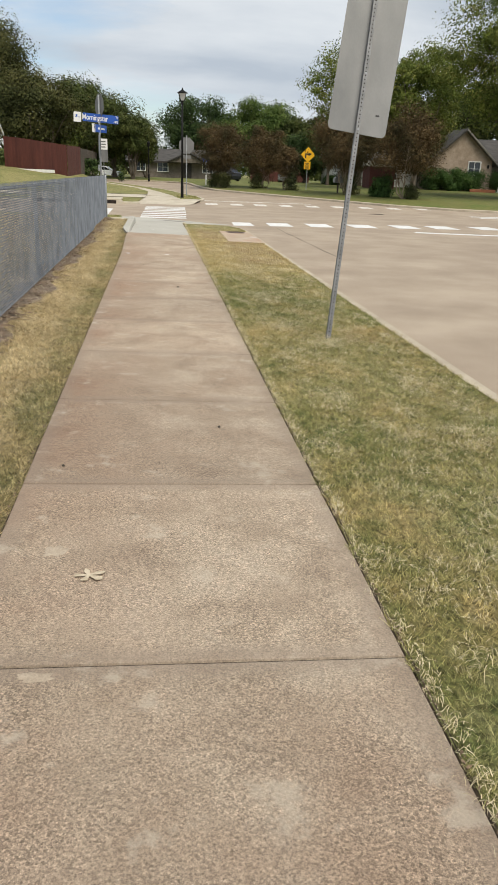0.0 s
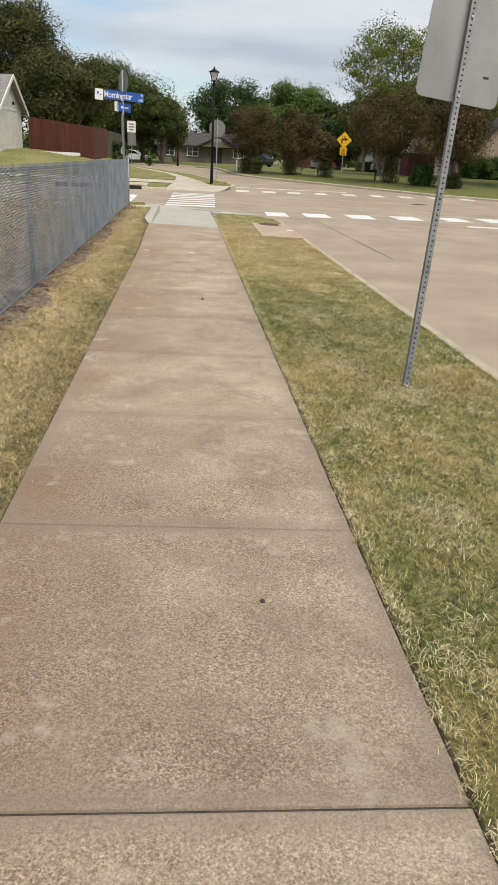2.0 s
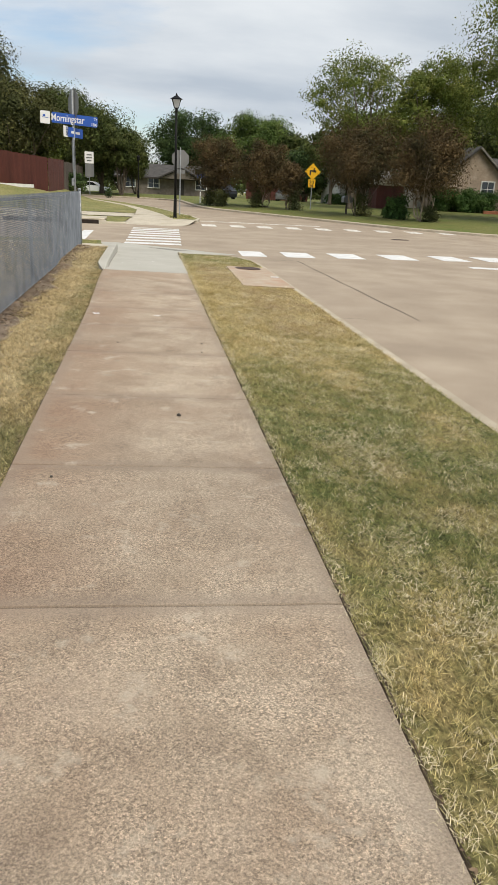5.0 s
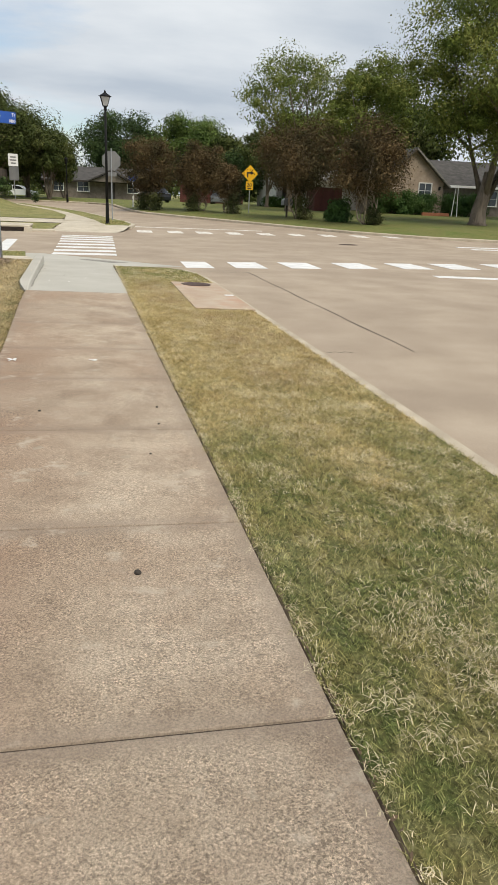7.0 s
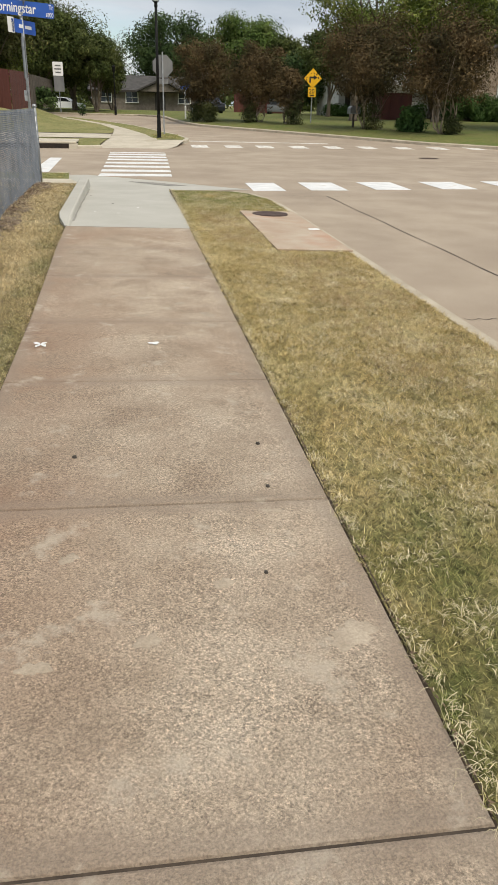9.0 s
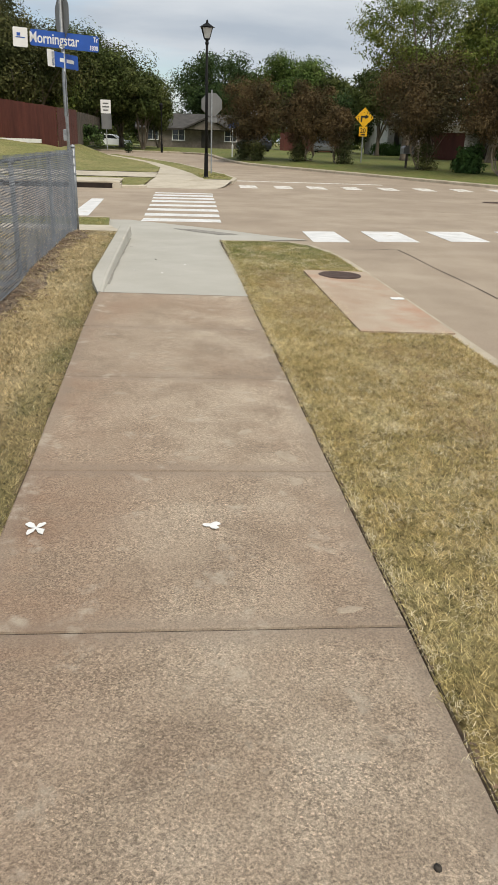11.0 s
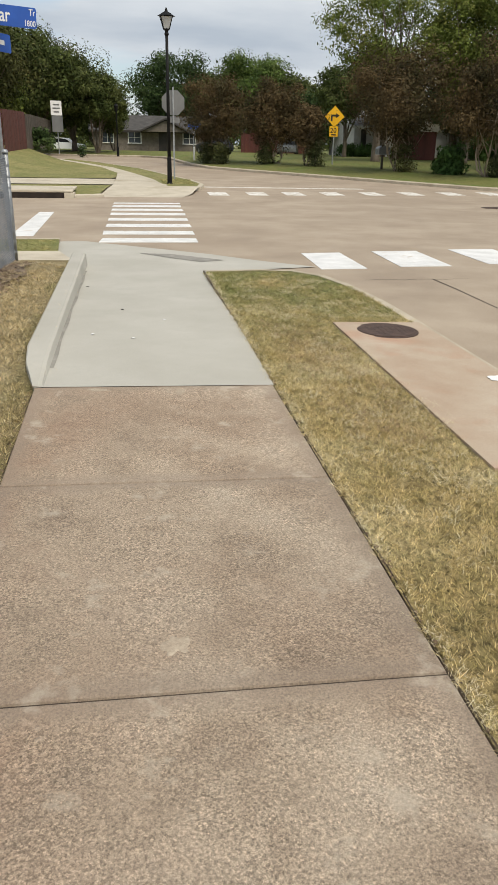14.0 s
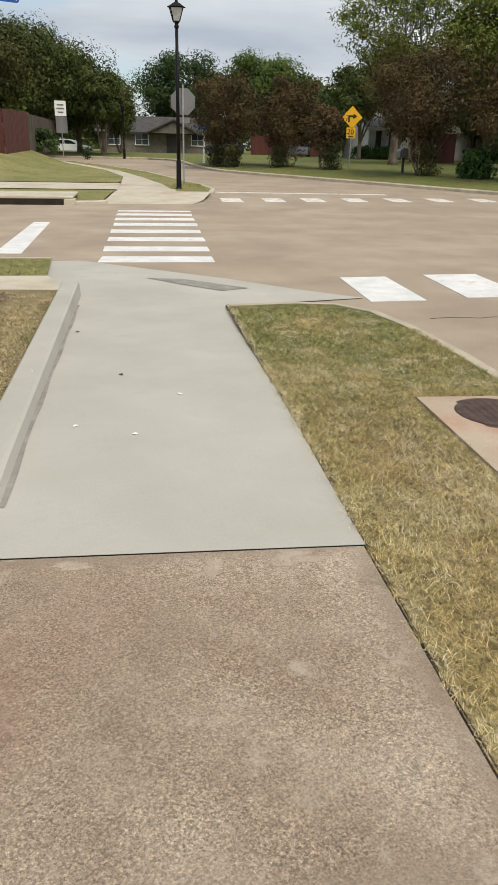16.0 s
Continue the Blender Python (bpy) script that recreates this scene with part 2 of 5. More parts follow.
KERB_MAT = material("weathered_kerb_concrete", [(0.33, 0.28, 0.21), (0.46, 0.40, 0.31)], 2.2, 7, 0.9, bump=0.4, fine=0.15)
PAINT = material("road_marking_paint", [(0.58, 0.58, 0.575), (0.73, 0.73, 0.725)], 3.0, 8, 0.7, fine=0.06, fine_scale=45, stain=(0.52, 0.46, 0.39), stain_scale=5.0, stain_cut=(0.60, 0.72))
PAINT_OLD = material("faded_road_marking_paint", [(0.56, 0.53, 0.48), (0.74, 0.73, 0.70)], 3.0, 8, 0.75, fine=0.1, fine_scale=45, stain=(0.40, 0.33, 0.26), stain_scale=4.0, stain_cut=(0.5, 0.66))
SOIL = material("dark_bare_soil", [(0.045, 0.033, 0.023), (0.13, 0.095, 0.065)], 6, 6, 0.95, bump=0.8, bump_scale=50)
DRY = ((0.07, 0.062, 0.028), (0.088, 0.145, 0.040), (0.20, 0.20, 0.075), (0.45, 0.34, 0.17), (0.68, 0.575, 0.37))
DRYER = ((0.11, 0.078, 0.042), (0.095, 0.12, 0.036), (0.27, 0.22, 0.11), (0.44, 0.345, 0.205), (0.62, 0.515, 0.345))
LUSH = ((0.05, 0.064, 0.02), (0.10, 0.15, 0.034), (0.14, 0.16, 0.05), (0.165, 0.165, 0.06), (0.27, 0.24, 0.11))
VERGE_BAND = (1, -20.0, 6.0, 5.0, [(0.0, 0.85), (0.18, 0.8), (0.27, 0.6), (0.33, 0.9), (0.44, 0.8), (0.52, 0.18), (0.64, 0.05), (0.76, 0.08), (0.84, 0.35), (0.90, 0.8), (0.97, 0.85)])
FENCE_BAND = (0, -1.95, -0.75, 0.5, [(0.0, 0.2), (0.15, 0.1), (0.45, 0.03), (0.66, 0.10), (0.78, 0.7), (0.90, 0.8), (1.0, 0.6)])
SOFT = ((0.10, 0.095, 0.038), (0.14, 0.165, 0.052), (0.195, 0.195, 0.074), (0.265, 0.24, 0.105), (0.35, 0.31, 0.155))
TURF, BLADES = turf_material("dry_turf", DRY, banded=VERGE_BAND), turf_material("dry_grass_blades", DRY, True, VERGE_BAND)
TURF_L, BLADES_L = turf_material("straw_turf", DRYER, banded=FENCE_BAND), turf_material("straw_grass_blades", DRYER, True, FENCE_BAND)
LAWN = turf_material("mown_lawn", LUSH)
LAWN_DRY = turf_material("dry_lawn", SOFT)
GALV = material("galvanised_steel", [(0.25, 0.265, 0.28), (0.37, 0.385, 0.40)], 9, 5, 0.5, 0.6, fine=0.08)
POST_STEEL = material("dull_galvanised_post", [(0.15, 0.155, 0.16), (0.24, 0.245, 0.25)], 9, 5, 0.6, 0.4, fine=0.1)
MESH_STEEL = material("weathered_fence_wire", [(0.085, 0.096, 0.112), (0.15, 0.165, 0.188)], 3, 5, 0.65, 0.2)
SIGN_BACK = material("brushed_aluminium_sign_back", [(0.145, 0.148, 0.148), (0.205, 0.206, 0.203)], 2.0, 6, 0.5, 0.5, stretch=(1, 1, 0.4), fine=0.04)
BLACK_POST = material("black_painted_metal", [(0.003, 0.003, 0.003), (0.007, 0.007, 0.007)], 6, 4, 0.6)
BLACK_POST.node_tree.nodes["Principled BSDF"].inputs["Specular IOR Level"].default_value = 0.2
BLUE_SIGN = material("blue_sign_sheeting", [(0.012, 0.075, 0.36), (0.018, 0.09, 0.42)], 3, 3, 0.45)
WHITE_SIGN = material("white_sign_sheeting", [(0.70, 0.70, 0.69), (0.78, 0.78, 0.77)], 3, 3, 0.5)
YELLOW_SIGN = material("yellow_sign_sheeting", [(0.80, 0.43, 0.01), (0.86, 0.48, 0.015)], 3, 3, 0.45)
BLACK_INK = material("black_sign_ink", [(0.012, 0.012, 0.012), (0.02, 0.02, 0.02)], 3, 2, 0.6)
DARK_INK = material("grey_sign_ink", [(0.12, 0.12, 0.12), (0.16, 0.16, 0.16)], 3, 2, 0.6)
IRON = material("rusted_cast_iron", [(0.055, 0.035, 0.028), (0.11, 0.07, 0.055)], 14, 6, 0.75, 0.3, bump=0.5, bump_scale=80)
VOID = material("dark_drain_void", [(0.012, 0.009, 0.007), (0.03, 0.02, 0.015)], 3, 3, 0.95)
BARK = material("grey_brown_bark", [(0.09, 0.07, 0.05), (0.19, 0.155, 0.12)], 5, 7, 0.95, bump=0.9, bump_scale=25, stretch=(1, 1, 0.25))
PALE_BARK = material("smooth_pale_bark", [(0.22, 0.17, 0.125), (0.36, 0.29, 0.23)], 5, 5, 0.8, stretch=(1, 1, 0.3))
def leaves(name, a, b, c):
    m = material(name, [a, b, c], 0.55, 4, 0.7, island=0.5)
    m.node_tree.nodes["Principled BSDF"].inputs["Specular IOR Level"].default_value = 0.12
    return m
OAK_LEAF = leaves("oak_foliage", (0.038, 0.055, 0.015), (0.064, 0.082, 0.023), (0.099, 0.110, 0.036))
ELM_LEAF = leaves("light_green_foliage", (0.078, 0.112, 0.022), (0.135, 0.168, 0.036), (0.215, 0.222, 0.058))
DEEP_LEAF = leaves("deep_green_foliage", (0.026, 0.048, 0.016), (0.044, 0.072, 0.023), (0.070, 0.101, 0.032))
BROWN_LEAF = leaves("olive_brown_foliage", (0.034, 0.042, 0.015), (0.060, 0.066, 0.022), (0.10, 0.096, 0.034))
MYRTLE_LEAF = leaves("bronze_myrtle_foliage", (0.044, 0.040, 0.018), (0.080, 0.056, 0.026), (0.125, 0.086, 0.040))
GREEN_LEAF = leaves("mid_green_foliage", (0.046, 0.080, 0.018), (0.078, 0.118, 0.027), (0.12, 0.158, 0.042))
HEDGE_LEAF = leaves("hedge_foliage", (0.03, 0.065, 0.018), (0.052, 0.10, 0.026), (0.08, 0.135, 0.038))
BRICK_TAN = material("tan_brick", [(0.30, 0.235, 0.18), (0.42, 0.34, 0.27)], 3, 7, 0.9, fine=0.15, fine_scale=18)
WHITE_BRICK = material("white_painted_brick", [(0.58, 0.565, 0.53), (0.70, 0.69, 0.66)], 2, 6, 0.8, fine=0.06, fine_scale=18)
GREY_BRICK = material("grey_brown_brick", [(0.13, 0.112, 0.094), (0.20, 0.172, 0.145)], 3, 6, 0.9, fine=0.15, fine_scale=18)
WHITE_TRIM = material("white_house_trim", [(0.66, 0.66, 0.64), (0.78, 0.78, 0.76)], 3, 4, 0.6)
ROOF_GREY = material("grey_asphalt_shingle", [(0.15, 0.145, 0.14), (0.25, 0.24, 0.225)], 2, 7, 0.92, fine=0.2, fine_scale=14, stretch=(1, 1, 3))
ROOF_DARK = material("dark_asphalt_shingle", [(0.035, 0.033, 0.031), (0.075, 0.07, 0.066)], 2, 7, 0.92, fine=0.2, fine_scale=14, stretch=(1, 1, 3))
RED_WOOD = material("red_brown_stained_board", [(0.075, 0.021, 0.016), (0.112, 0.032, 0.024)], 2, 6, 0.8, fine=0.12, fine_scale=20, stretch=(1, 1, 0.15), piece=0.12)
GREY_WOOD = material("weathered_dark_board", [(0.05, 0.042, 0.034), (0.12, 0.10, 0.08)], 3, 6, 0.9, fine=0.15, stretch=(1, 1, 0.15), piece=0.15)
DOOR_DARK = material("dark_door_paint", [(0.02, 0.016, 0.014), (0.035, 0.028, 0.024)], 3, 4, 0.5)
WINDOW_GLASS = glass_material("dark_window_glass")
CAR_GLASS = glass_material("tinted_car_glass", (0.012, 0.014, 0.016))
CAR_WHITE = glass_material("white_car_paint", (0.72, 0.73, 0.74), 0.25)
CAR_SILVER = glass_material("silver_car_paint", (0.25, 0.26, 0.27), 0.3)
CAR_DARK = glass_material("dark_blue_car_paint", (0.012, 0.015, 0.022), 0.3)
RUBBER = material("black_tyre_rubber", [(0.015, 0.015, 0.015), (0.03, 0.03, 0.03)], 8, 3, 0.85)
LAMP_GLASS = material("frosted_lantern_glass", [(0.36, 0.37, 0.37), (0.46, 0.47, 0.47)], 4, 3, 0.3)
LITTER = material("white_paper_litter", [(0.7, 0.7, 0.69), (0.8, 0.8, 0.79)], 20, 3, 0.7)
LEAF_LITTER = material("dry_fallen_leaf", [(0.42, 0.35, 0.25), (0.56, 0.48, 0.36)], 30, 4, 0.8)
PEBBLE = material("dark_pebble", [(0.03, 0.025, 0.02), (0.06, 0.05, 0.04)], 30, 3, 0.8)
CRACK = material("dirt_filled_joint", [(0.035, 0.026, 0.019), (0.08, 0.06, 0.044)], 12, 4, 0.95)
TERRACOTTA = material("terracotta_flower_bed_edging", [(0.27, 0.10, 0.05), (0.35, 0.14, 0.075)], 6, 4, 0.85)


# ---- mesh building ----
class Shape:
    """Collects vertices and faces of one mesh."""

    def __init__(self):
        self.v, self.f = [], []

    def add(self, verts, faces):
        k = len(self.v)
        self.v += [tuple(p) for p in verts]
        self.f += [tuple(i + k for i in q) for q in faces]
        return self

    def box(self, x0, x1, y0, y1, z0, z1, m=None, bevel=0.0):
        if bevel:
            b = bevel
            ring = lambda z, e: [(x0 + e, y0 + e, z), (x1 - e, y0 + e, z), (x1 - e, y1 - e, z), (x0 + e, y1 - e, z)]
            vs = ring(z0, b) + ring(z0 + b, 0) + ring(z1 - b, 0) + ring(z1, b)
            fs = [(3, 2, 1, 0), (12, 13, 14, 15)] + [(4 * r + k, 4 * r + (k + 1) % 4, 4 * r + 4 + (k + 1) % 4, 4 * r + 4 + k) for r in range(3) for k in range(4)]
        else:
            vs = [(x, y, z) for z in (z0, z1) for x, y in ((x0, y0), (x1, y0), (x1, y1), (x0, y1))]
            fs = [(3, 2, 1, 0), (4, 5, 6, 7), (0, 1, 5, 4), (1, 2, 6, 5), (2, 3, 7, 6), (3, 0, 4, 7)]
        if m is not None:
            vs = [m @ Vector(p) for p in vs]
        return self.add(vs, fs)

    def tube(self, points, radii, n=8, cap=True):
        points = [Vector(p) for p in points]
        vs, fs = [], []
        for k, p in enumerate(points):
            d = (points[min(k + 1, len(points) - 1)] - points[max(k - 1, 0)]).normalized()
            u = d.cross(Vector((0, 0, 1)) if abs(d.z) < 0.9 else Vector((1, 0, 0))).normalized()
            w = u.cross(d)
            r = radii[k] if isinstance(radii, (list, tuple)) else radii
            vs += [p + r * (math.cos(a) * u + math.sin(a) * w) for a in (2 * math.pi * q / n for q in range(n))]
        for k in range(len(points) - 1):
            fs += [(k * n + q, k * n + (q + 1) % n, (k + 1) * n + (q + 1) % n, (k + 1) * n + q) for q in range(n)]
        if cap:
            fs += [tuple(range(n))[::-1], tuple(range((len(points) - 1) * n, len(points) * n))]
        return self.add(vs, fs)

    def prism(self, outline, depth, m):
        """A flat outline in its local x, z plane, given thickness along local y, laid by the pose m."""
        n = len(outline)
        vs = [m @ Vector((x, 0, z)) for x, z in outline] + [m @ Vector((x, depth, z)) for x, z in outline]
        return self.add(vs, [tuple(range(n)), tuple(range(2 * n - 1, n - 1, -1))] + [(k, n + k, n + (k + 1) % n, (k + 1) % n) for k in range(n)])

    def mesh(self, name, mat, smooth=False):
        me = bpy.data.meshes.new(name)
        me.from_pydata(self.v, [], self.f)
        me.materials.append(mat)
        if smooth:
            me.shade_smooth()
        me.update()
        return me


def thing(name, label, category, at=(0, 0, 0), turn=0.0, group="", kind=""):
    ob = new(name)
    ob.empty_display_size = 0.2
    ob.matrix_basis = pose(*at, 0, 0, turn)
    return tagged(ob, label, category, group, kind)


def part(name, shape, mat, parent=None, label="", smooth=False, kind=""):
    ob = new(name, shape.mesh(name, mat, smooth))
    if parent is not None:
        ob.parent = parent
    return tagged(ob, label, kind=kind)


def solid(name, shape, mat, label, category="", group="", kind="", smooth=False):
    return tagged(new(name, shape.mesh(name, mat, smooth)), label, category, group, kind)


# ---- lie of the land ----
def road_z(y):
    return -0.10 + 0.02 * max(0.0, min(y, 50.0) - 19.0)


def ramp01(v, a, b):
    t = max(0.0, min(1.0, (v - a) / (b - a)))
    return t * t * (3 - 2 * t)


def lawn_z(x, y):
    rise = 0.6 * ramp01(-x, 3.6, 7.5) * ramp01(y, 27.5, 37)
    rise += 0.4 * ramp01(-x, 6.5, 11.5) * ramp01(y, 27.5, 37) * (1 - ramp01(y, 44, 50))
    return road_z(y) + 0.13 + rise


def bank_z(x, y, d):
    """The lawns beyond the junction, d metres in from their kerb."""
    return road_z(y) + 0.13 + 0.2 * ramp01(d, 0.2, 3.5)


def loft(name, left, right, height, mat, label, columns=10, rows=6, **kw):
    """A sheet between two polylines with the same number of points; height(x, y, u) gives its level."""
    s = Shape()
    L, R = [], []
    for side, line in ((L, left), (R, right)):
        for a, b in zip(line[:-1], line[1:]):
            side += [(a[0] + (b[0] - a[0]) * k / rows, a[1] + (b[1] - a[1]) * k / rows) for k in range(rows)]
        side.append(line[-1])
    for a, b in zip(L, R):
        for k in range(columns + 1):
            u = k / columns
            x, y = a[0] + (b[0] - a[0]) * u, a[1] + (b[1] - a[1]) * u
            s.v.append((x, y, height(x, y, u)))
    n = columns + 1
    for r in range(len(L) - 1):
        for k in range(columns):
            s.f.append((r * n + k, r * n + k + 1, (r + 1) * n + k + 1, (r + 1) * n + k))
    return solid(name, s, mat, label, kind="structure", smooth=True, **kw)


def sweep(line, profile, level, steps=4):
    """A kerb: a profile of (offset to the right of the line, height) swept along a line on the ground."""
    pts = []
    for a, b in zip(line[:-1], line[1:]):
        pts += [(a[0] + (b[0] - a[0]) * k / steps, a[1] + (b[1] - a[1]) * k / steps) for k in range(steps)]
    pts.append(line[-1])
    s, n = Shape(), len(profile)
    for k, (x, y) in enumerate(pts):
        ax, ay = pts[max(k - 1, 0)]
        bx, by = pts[min(k + 1, len(pts) - 1)]
        d = math.hypot(bx - ax, by - ay)
        rx, ry = (by - ay) / d, -(bx - ax) / d
        for off, h in profile:
            px, py = x + rx * off, y + ry * off
            s.v.append((px, py, level(x, y) + h))
    for k in range(len(pts) - 1):
        s.f += [(k * n + q, k * n + q + 1, (k + 1) * n + q + 1, (k + 1) * n + q) for q in range(n - 1)]
    s.f += [tuple(range(n)), tuple(range((len(pts) - 1) * n, len(pts) * n))[::-1]]
    return s


# Road: one sheet below all lawns and walks; the ground runs on to the horizon.
s = Shape()
xs = [-70 + 4 * k for k in range(37)]
ys = [-34 + 4 * k for k in range(14)] + [22 + 3 * k for k in range(20)]
for y in ys:
    for x in xs:
        s.v.append((x, y, road_z(y)))
n = len(xs)
for r in range(len(ys) - 1):
    for k in range(n - 1):
        s.f.append((r * n + k, r * n + k + 1, (r + 1) * n + k + 1, (r + 1) * n + k))
solid("road", s, ROAD_MAT, "worn tan concrete road surface at a wide junction", kind="structure")
s = Shape()
gx = [-2500, -800, -200, -80, -40, 0, 40, 80, 200, 800, 2500]
gy = [-2500, -400, -100, -40, 0, 19, 30, 46, 60, 74, 120, 400, 2500]
for y in gy:
    for x in gx:
        s.v.append((x, y, road_z(y) - 0.25))
n = len(gx)
for r in range(len(gy) - 1):
    for k in range(n - 1):
        s.f.append((r * n + k, r * n + k + 1, (r + 1) * n + k + 1, (r + 1) * n + k))
solid("ground", s, LAWN_DRY, "dry grassy ground running out to the horizon", kind="structure")

def fence_ground(x, y):
    """The grass by the fence; it climbs to the top of the ramp's side kerb."""
    return -0.02 + 0.02 * ramp01(-x, 0.9, 1.8) + 0.07 * ramp01(y, 0.1, 1.0) * (1 - ramp01(y, 4.9, 5.9))


def left_edge(y):
    """The fence-side edge of the old walk, which widens a little towards the ramp."""
    return -0.80 - 0.075 * ramp01(y, -5.5, -0.5)


# Near side: verge between walk and road, its kerb, and the ground by the fence.
def verge_z(x, y):
    return -0.019 - 0.022 * (x - 0.76) - 0.045 * ramp01(y, 2.0, 5.6)

KERB_LINE = [(2.56, -34), (2.56, -20), (2.56, -8), (2.56, 1), (2.56, 3.2), (2.5, 4.4), (2.36, 5.1), (2.05, 5.48), (1.6, 5.52), (0.84, 5.33)]
loft("ground_verge", [(0.77, -34), (0.77, -20), (0.77, -8), (0.77, 1), (0.775, 3.2), (0.78, 4.4), (0.78, 4.9), (0.80, 5.15), (0.81, 5.2), (0.82, 5.28)],
     KERB_LINE, lambda x, y, u: verge_z(x, y), TURF, "dry mown grass verge between walk and kerb", columns=8)
solid("kerb", sweep(KERB_LINE, [(-0.02, -0.3), (-0.01, 0.004), (0.10, 0.0), (0.135, -0.025), (0.15, -0.16), (0.16, -0.3)], verge_z), KERB_MAT,
      "low weathered concrete kerb along the verge", kind="structure")
loft("ground_fence_side", [(-70, -34), (-70, -5.5), (-70, -3), (-70, -1), (-70, 0.25), (-70, 0.9), (-70, 6.12)], [(-0.803, -34), (-0.803, -5.5), (-0.84, -3), (-0.876, -1), (-0.84, 0.02), (-0.91, 0.5), (-1.0, 6.12)],
     lambda x, y, u: fence_ground(x, y), TURF_L, "straw-coloured dry grass beside the chain-link fence", columns=40)
loft("pavement_cross_walk", [(-70, 6.14), (-70, 7.2)], [(-1.0, 6.14), (-1.3, 7.2)], lambda x, y, u: -0.03, FAR_WALK, "pale concrete walk along the side street", columns=12)
loft("ground_strip", [(-70, 7.2), (-70, 8.8)], [(-1.31, 7.2), (-1.43, 8.8)], lambda x, y, u: -0.035, LAWN_DRY, "small grass strip beside the side street", columns=20)
solid("kerb", sweep([(-70, 8.8), (-20, 8.8), (-1.42, 8.8)][::-1], [(-0.02, -0.3), (-0.02, 0.0), (0.12, 0.0), (0.15, -0.03), (0.155, -0.3)], lambda x, y: -0.03), KERB_MAT,
      "low concrete kerb along the side street", kind="structure")

# The new ramp and its side kerb.
def ramp_z(y):
    return -0.088 * ramp01(y, 1.2, 7.0)


def ramp_top(x, y):
    return ramp_z(y) - 0.02 * x * (1 - ramp01(y, 0.0, 5.0)) - 0.011 * ramp01(x, 0.9, 1.8)


ramp_left = [(-0.86, -0.003), (-0.84, 2.5), (-0.84, 5.2), (-0.90, 5.75), (-1.30, 6.2), (-1.33, 7.2), (-1.43, 8.9)]
ramp_right = [(0.77, -0.003), (0.78, 2.5), (0.82, 5.2), (1.6, 5.62), (2.5, 5.85), (1.1, 7.2), (-1.0, 8.95)]
loft("pavement_ramp", ramp_left, ramp_right, lambda x, y, u: ramp_top(x, y), NEW_WALK, "smooth new pale grey concrete kerb ramp", columns=12)
s = Shape()
rows_k = 14
for k in range(rows_k + 1):
    y = 0.012 + 6.1 * k / rows_k
    grow = ramp01(y, -0.2, 0.75)
    top = 0.012 + 0.075 * grow
    wide = 0.06 + 0.16 * grow
    for x, z in ((-0.80 - wide, -0.25), (-0.80 - wide, top - 0.01), (-0.82 - wide * 0.85, top), (-0.855, top), (-0.832, top - 0.012), (-0.815, ramp_top(-0.815, y) + 0.002), (-0.795, -0.25)):
        s.v.append((x, y, z))
for k in range(rows_k):
    s.f += [(k * 7 + q, k * 7 + q + 1, k * 7 + q + 8, k * 7 + q + 7) for q in range(6)]
s.f += [tuple(range(7)), tuple(range(rows_k * 7, rows_k * 7 + 7))[::-1]]
solid("kerb_ramp_side", s, NEW_WALK, "rounded pale concrete kerb beside the ramp", kind="structure")

# Shade in the fold between ramp and kerb, painted as a thin dark strip.
s = Shape()
for k in range(28):
    y = 0.45 + 0.18 * k
    w, w2 = 0.032 + 0.006 * math.sin(k * 0.9), 0.032 + 0.006 * math.sin((k + 1) * 0.9)
    s.add([(-0.82, y, ramp_top(-0.8, y) + 0.003), (-0.82 + w, y, ramp_top(-0.8, y) + 0.003), (-0.82 + w2, y + 0.18, ramp_top(-0.8, y + 0.18) + 0.003), (-0.82, y + 0.18, ramp_top(-0.8, y + 0.18) + 0.003)], [(0, 1, 2, 3)])
solid("ramp_dirt", s, FOLD_SHADE_AND_PATCH, "dark painted shade line in the fold of the ramp's kerb", kind="structure")

# Far side of the side street.
loft("pavement_landing", [(-1.2, 20.2), (-0.95, 22), (-0.75, 23.6), (-0.7, 25.5), (-0.65, 28), (-0.63, 31.2), (-1.5, 36), (-3.2, 41), (-4.8, 45)],
     [(1.45, 20.2), (1.95, 21.4), (2.4, 23.4), (1.1, 24.6), (0.85, 27.2), (0.12, 31.2), (-0.9, 36), (-2.6, 41), (-4.2, 45)],
     lambda x, y, u: road_z(y) + 0.13 * ramp01(y, 20.2, 23.3) + 0.006, FAR_WALK, "pale concrete walk leading on beyond the crossing")
loft("ground_lamp_corner", [(1.1, 23.5), (1.1, 24.6), (0.85, 27.2), (0.12, 31.2), (-0.9, 36), (-2.6, 41), (-4.2, 45)],
     [(2.45, 23.6), (2.55, 25.0), (2.3, 27.2), (1.5, 30.6), (0.4, 35.6), (-1.75, 41.4), (-3.6, 45.4)], lambda x, y, u: lawn_z(0, y) + 0.02 * math.sin(3.14 * u), LAWN_DRY,
     "grass corner round the lamp post")
LAMP_KERB = [(1.2, 23.35), (2.3, 23.4), (2.55, 25.0), (2.3, 27.2), (1.5, 30.6), (0.4, 35.6), (-1.75, 41.4), (-3.6, 45.4)]
solid("kerb", sweep(LAMP_KERB, [(-0.02, -0.3), (-0.01, 0.01), (0.11, 0.006), (0.14, -0.02), (0.15, -0.3)], lambda x, y: lawn_z(0, y)), FAR_WALK, "pale kerb round the grass corner", kind="structure")
